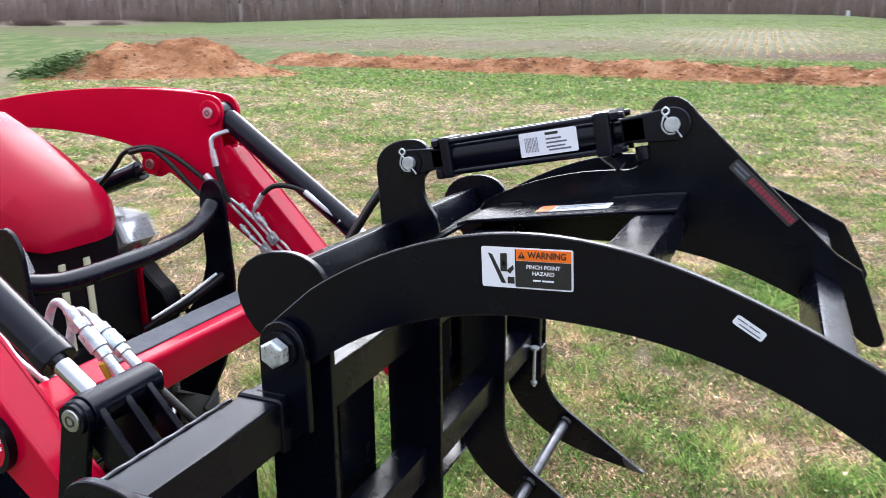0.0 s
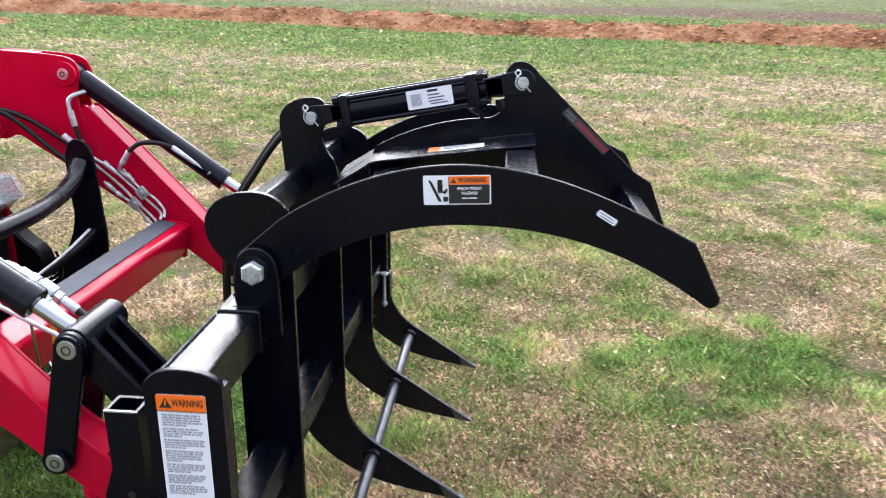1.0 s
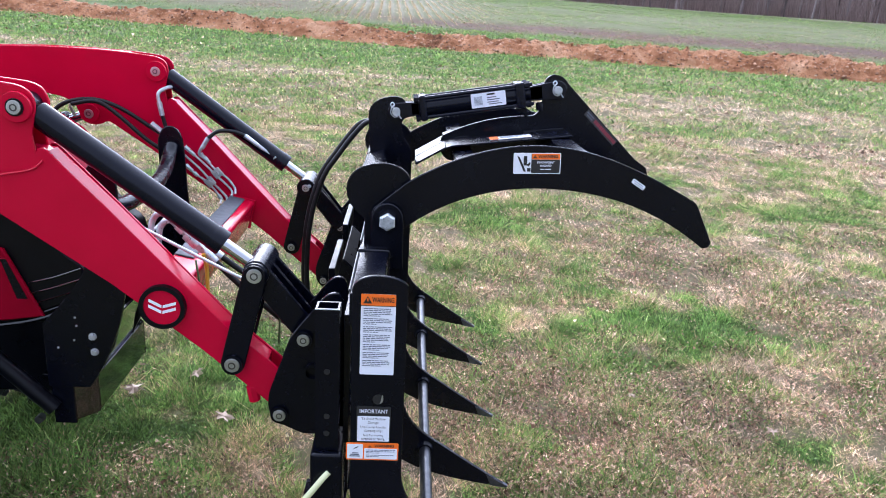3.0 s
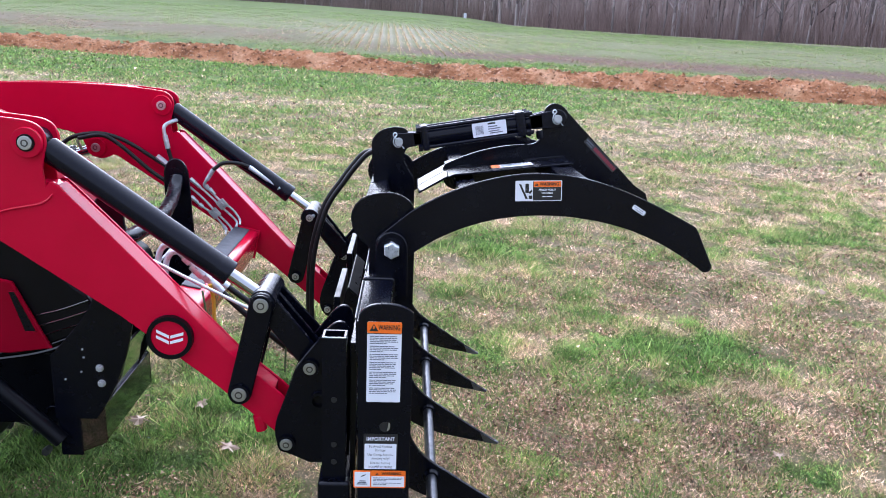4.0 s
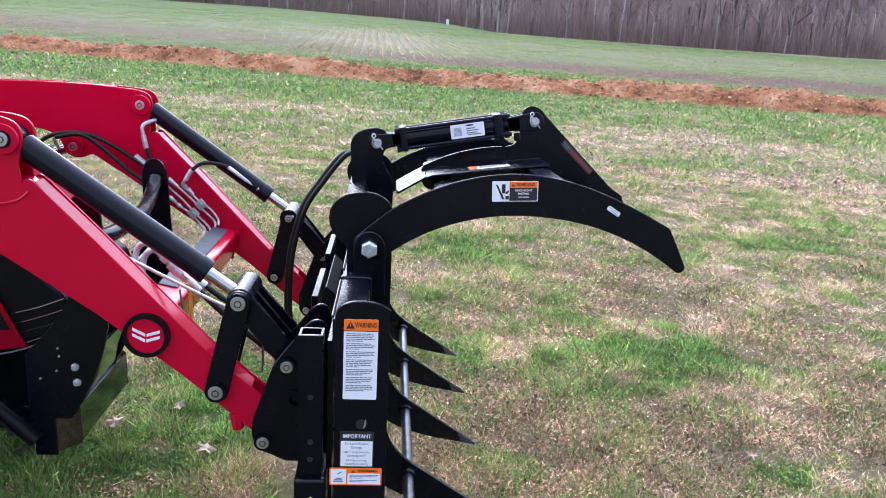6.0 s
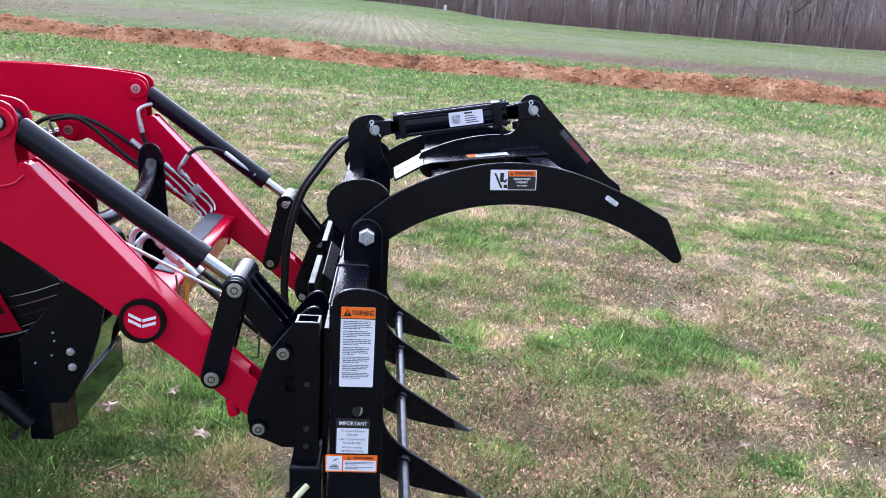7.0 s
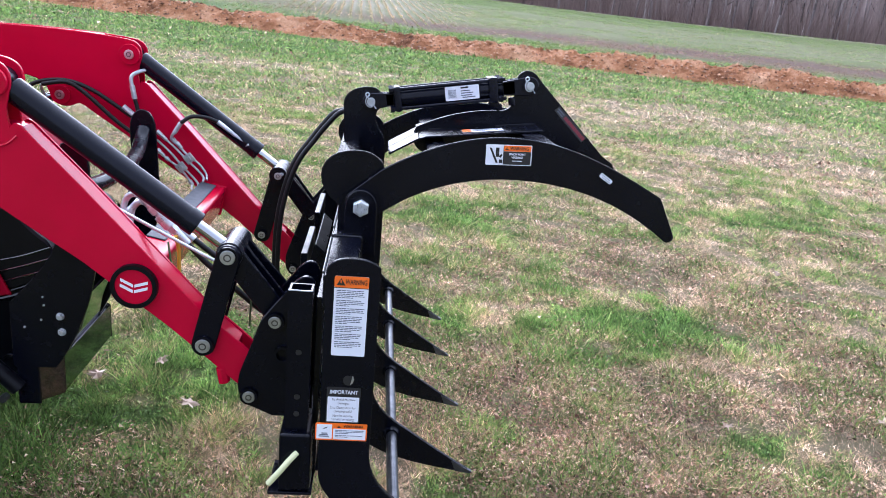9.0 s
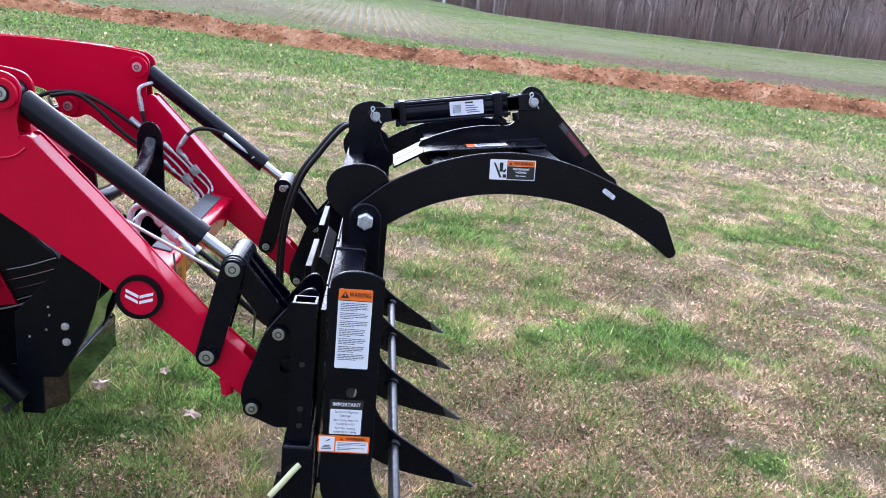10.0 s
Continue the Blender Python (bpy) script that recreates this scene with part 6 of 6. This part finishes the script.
def far_woods():
    """The brown mass of the deeper woods, far behind the first trees."""
    az = np.arange(-66, 54, 0.12)
    d, el = wood_edge(az)
    r = d + 75
    x, y = r * np.sin(np.radians(az)) - 0.6, r * np.cos(np.radians(az)) - 1.0
    z = height(x, y) - 1
    top = z + np.interp(az, [-60, 3, 9, 50], [12.5, 11.5, 12.5, 12.5]) + 5.0 * fbm(az * 0.4, az * 0, 81, 3) + 5.0 * (fbm(az * 9.0, az * 0, 85, 5, 0.9) - 0.5)
    n = len(az)
    me = bpy.data.meshes.new("backdrop_woods")
    me.from_pydata(np.concatenate([np.stack([x, y, z], 1), np.stack([x, y, top], 1)]).tolist(), [], [(k, k + 1, n + k + 1, n + k) for k in range(n - 1)])
    m, nn, l, b = make_mat("deep_woods")
    tc, mp = nn.new("ShaderNodeTexCoord"), nn.new("ShaderNodeMapping")
    mp.inputs["Scale"].default_value = (1.5, 1.5, 0.16)
    t = nn.new("ShaderNodeTexNoise")
    t.inputs["Scale"].default_value, t.inputs["Detail"].default_value = 0.9, 10
    l.new(tc.outputs["Object"], mp.inputs[0])
    l.new(mp.outputs[0], t.inputs["Vector"])
    rp = ramp(nn, [(0.32, (0.15, 0.112, 0.102)), (0.52, (0.25, 0.195, 0.180)), (0.72, (0.37, 0.30, 0.285))])
    l.new(t.outputs[0], rp.inputs[0])
    l.new(rp.outputs[0], b.inputs["Base Color"])
    b.inputs["Roughness"].default_value = 1.0
    me.materials.append(m)
    return tagged(new("backdrop_woods", me), "brown mass of deeper leafless woods", "backdrop", kind="structure")


far_woods()

# ---- grass ----


def blades_mesh(name, v, dry, weed, tone, label, category="grass"):
    """One mesh of three-cornered blades: v is blades x 3 corners x 3."""
    n = len(v)
    me = bpy.data.meshes.new(name)
    me.vertices.add(n * 3)
    me.vertices.foreach_set("co", v.astype(np.float32).ravel())
    me.loops.add(n * 3)
    me.loops.foreach_set("vertex_index", np.arange(n * 3, dtype=np.int32))
    me.polygons.add(n)
    me.polygons.foreach_set("loop_start", np.arange(0, n * 3, 3, dtype=np.int32))
    for key, val in (("weed", weed), ("dry", dry), ("tone", tone)):
        me.attributes.new(key, 'FLOAT', 'POINT').data.foreach_set("value", np.repeat(val, 3).astype(np.float32))
    me.update(calc_edges=True)
    me.materials.append(BLADE)
    return tagged(new(name, me), label, category, kind="stuff")


def grass_field(name, tufts, per, sample, tall, wide, label, seed, grow=0.0):
    """Tufts whose blades splay from their middles: upright green ones, matted straw, and low brown seed heads."""
    g = np.random.default_rng(seed)
    cx, cy = sample(g, tufts)
    keep = g.random(len(cx)) < 1.7 * fbm(cx * 7, cy * 7, 5, 3, 0.7) - 0.12 + 0.35 * weediness(cx, cy)
    cx, cy = cx[keep], cy[keep]
    nt = len(cx)
    c_dry = np.clip(dryness(cx, cy) + g.normal(0, 0.11, nt), 0, 1)
    c_weed = g.random(nt) < weediness(cx, cy)
    c_big = g.uniform(0.55, 1.35, nt) * np.clip(3.0 * fbm(cx * 4, cy * 4, 7, 3, 0.6) - 0.5, 0.4, 2.2)
    c_tone = np.exp(g.normal(0, 0.14, nt)) * np.clip(1.06 + 1.9 / (1 + 0.05 * np.hypot(cx, cy)) * (fbm(cx * 6, cy * 6, 13, 4, 0.7) - 0.5), 0.45, 1.6)
    k = np.repeat(np.arange(nt), per)
    n = len(k)
    far_k = (1 + grow * np.hypot(cx + 0.6, cy + 1.0))[k]
    sort = g.random(n)
    weed = c_weed[k] & (sort < 0.66)
    dry = np.clip(c_dry[k] + g.normal(0, 0.12, n), 0, 1)
    dry = np.where(c_weed[k] & (sort > 0.80), g.uniform(0.0, 0.2, n), np.where(c_weed[k] & (sort > 0.62), g.uniform(0.6, 1.0, n), dry))
    straw = np.clip((dry - 0.42) * 4, 0, 1)
    spread = (0.013 + 0.010 * straw + 0.020 * weed) * far_k ** 0.8 * c_big[k]
    oa, od = g.uniform(0, 2 * np.pi, n), np.abs(g.normal(0, 1, n))
    x, y = cx[k] + np.cos(oa) * od * spread, cy[k] + np.sin(oa) * od * spread
    h = tall * far_k ** 0.35 * c_big[k] * g.uniform(0.4, 1.3, n) * (1.15 - 0.45 * straw)
    w = wide * far_k * g.uniform(0.55, 1.45, n) * (1.05 - 0.30 * straw)
    la = oa + g.normal(0, 0.7, n)
    lean = (0.35 + 0.5 * od + 1.0 * straw * g.random(n)) * h
    a = g.uniform(0, 2 * np.pi, n)
    z = height(x, y) - 0.003
    dx, dy = np.cos(a) * w / 2, np.sin(a) * w / 2
    ox, oy = np.cos(la) * lean, np.sin(la) * lean
    v = np.empty((n, 3, 3))
    v[:, 0] = np.stack([x - dx, y - dy, z], 1)
    v[:, 1] = np.stack([x + dx, y + dy, z], 1)
    v[:, 2] = np.stack([x + ox, y + oy, z + h * (1.0 - 0.35 * straw * g.random(n))], 1)
    # seed heads and small leaves of the low weeds, on stalks too fine to see
    m = np.flatnonzero(weed | ((straw < 0.3) & (g.random(n) < 0.25)))
    size = (0.0025 * far_k[m] * g.uniform(0.6, 1.6, len(m)))[:, None]
    top = np.stack([x[m] + ox[m] * 0.5, y[m] + oy[m] * 0.5, z[m] + tall * 0.95 * c_big[k][m] * far_k[m] ** 0.35 * g.random(len(m)) ** 0.6], 1)
    for q in range(3):
        v[m, q] = top + g.normal(0, 1, (len(m), 3)) * size
    return blades_mesh(name, v, dry, weed, c_tone[k], label)


def fan(r0, r1, power):
    def sample(g, n):
        r = r0 * (r1 / r0) ** (g.random(n) ** power)
        az = np.radians(g.uniform(-50, 45, n))
        x, y = r * np.sin(az) - 0.6, r * np.cos(az) - 1.0
        return x, y
    return sample


grass_field("lawn_grass", 190000, 9, fan(1.7, 11.0, 0.80), 0.026, 0.0030, "short patchy lawn grass, green tufts among straw-coloured blades", 1, 0.15)
grass_field("lawn_grass_beyond", 90000, 6, fan(10.0, 36.0, 1.1), 0.028, 0.0025, "short patchy lawn grass running to the dirt ridge", 2, 0.30)


def field_stubble():
    """Clumps of pale stubble, young crop and purple-brown weeds standing on the field."""
    g = np.random.default_rng(9)
    n = 190000
    r, az = 34 * (100 / 34) ** g.random(n), np.radians(g.uniform(-46, 36, n))
    x, y = r * np.sin(az) - 0.6, r * np.cos(az) - 1.0
    patch = row_patch(x, y)
    back = y + 0.33 * x
    wob = fbm(x * 0.12, y * 0.2, 41, 3) - 0.5
    pitch = 2 * math.pi / 11.4
    along = x + 0.03 * y
    snapped = (np.round(along / pitch) * pitch - 0.03 * y) + g.normal(0, 0.05, n)
    x = np.where(g.random(n) < np.clip(patch * 1.6, 0, 0.9), snapped, x)
    clump = fbm(x * 0.45, y * 0.22, 47, 4, 0.7)
    keep = (back > 33) & (g.random(n) < np.clip((clump - 0.36) * 3.5, 0.04, 1) + 0.4 * patch)
    x, y, back, wob, patch, r = x[keep], y[keep], back[keep], wob[keep], patch[keep], r[keep]
    n = len(x)
    band = np.clip(1.2 - np.abs(back - 40.5 - 5 * wob) / 5.5, 0, 1)
    weed = g.random(n) < 0.85 * band * (1 - np.clip(1.4 * patch, 0, 0.9))
    pale = np.clip(0.04 + 1.1 * patch + 0.14 * np.exp(-((r - 55) / 14) ** 2), 0, 0.85)
    dry = np.where(g.random(n) < pale, g.uniform(0.52, 0.86, n), g.uniform(0.05, 0.35, n))
    w = (0.010 + 0.00020 * r) * g.uniform(0.5, 1.5, n)
    h = (0.020 + 0.0004 * r) * g.uniform(0.4, 1.5, n)
    a = g.uniform(-0.7, 0.7, n)
    dx, dy = np.cos(a) * w, np.sin(a) * w
    z = height(x, y) - 0.005
    v = np.empty((n, 3, 3))
    v[:, 0], v[:, 1] = np.stack([x - dx, y - dy, z], 1), np.stack([x + dx, y + dy, z], 1)
    v[:, 2] = np.stack([x + g.normal(0, 0.03, n), y + g.normal(0, 0.03, n), z + h], 1)
    return blades_mesh("field_stubble", v, dry, weed, g.uniform(0.7, 1.2, n), "sparse pale stubble, young crop and purple-brown weeds on the field", "stubble")


field_stubble()


def round_about(g, n):
    r, az = 0.8 + 9.2 * g.random(n) ** 0.6, np.radians(g.uniform(45, 310, n))
    return r * np.sin(az) - 0.6, r * np.cos(az) - 1.0


grass_field("lawn_grass_behind", 9000, 8, round_about, 0.034, 0.0075, "short patchy lawn grass on the open side of the machine", 3, 0.1)


def fallen_leaf(x, y, s, turn, seed):
    g = random.Random(seed)
    bm = bmesh.new()
    c = bm.verts.new((0, 0, 0.012))
    rim = []
    for k in range(14):
        t = 2 * math.pi * k / 14
        r = s * (1.0 if k % 2 else 0.52) * g.uniform(0.75, 1.15)
        rim.append(bm.verts.new((r * math.cos(t) * 1.3, r * math.sin(t), g.uniform(0.0, 0.022))))
    for k in range(14):
        bm.faces.new((c, rim[k], rim[(k + 1) % 14]))
    ex = bmesh.ops.extrude_face_region(bm, geom=bm.faces[:])
    bmesh.ops.translate(bm, verts=[v for v in ex["geom"] if isinstance(v, bmesh.types.BMVert)], vec=(0, 0, 0.0015))
    ob = new("fallen_leaf", mesh_of(bm, "fallen_leaf", LEAF, False))
    ob.matrix_world = pose(x, y, float(height(x, y)) + 0.028, g.uniform(-12, 12), g.uniform(-12, 12), turn)
    return tagged(ob, "curled dry brown leaf lying on the grass", "leaf", "fallen leaves")


for k, (x, y, s, turn) in enumerate(((-1.306, 1.70, 0.038, 20), (-1.72, 1.90, 0.042, 130), (-1.50, 2.05, 0.03, 70), (1.75, 1.85, 0.03, 200), (0.95, 1.75, 0.026, 40), (2.3, 3.9, 0.035, 90), (0.42, 2.0, 0.022, 300))):
    fallen_leaf(x, y, s, turn, k)
# white survey stake at the foot of the woods
px, py = 120 * math.sin(radians(3.9)) - 0.6, 120 * math.cos(radians(3.9)) - 1.0
stake = thing("survey_stake", (px, py, float(height(px, py))), "white survey stake at the edge of the woods", "stake")
part("stake_post", box((px - 0.22, py - 0.06, float(height(px, py)) - 0.1), (px + 0.22, py + 0.06, float(height(px, py)) + 0.75), 0.03, 1), WHITE, stake)


def weeds_on_pile():
    g = np.random.default_rng(12)
    n = 4200
    u, v = g.normal(-0.70, 0.11, n), g.normal(-0.25, 0.28, n)
    d = Vector((9.2, 4.4, 0)).normalized()
    x, y = -21.6 + u * 5.6 * d.x - v * 2.4 * d.y, 23.2 + u * 5.6 * d.y + v * 2.4 * d.x
    z = height(x, y) + g.uniform(0.05, 0.75, n) * np.clip(1 + (u + 0.70) * 3, 0.15, 1.3)
    verts, faces = [], []
    for k in range(n):
        q = [g.normal(0, 0.05, 3) for _ in range(4)]
        for e in q:
            verts.append((x[k] + e[0], y[k] + e[1], z[k] + e[2] * 0.6))
        faces.append((4 * k, 4 * k + 1, 4 * k + 2, 4 * k + 3))
    me = bpy.data.meshes.new("pile_weeds")
    me.from_pydata(verts, [], faces)
    me.materials.append(WEED)
    return tagged(new("pile_weeds", me), "green weeds growing on the flank of the dirt heap", "weeds", kind="stuff")


weeds_on_pile()
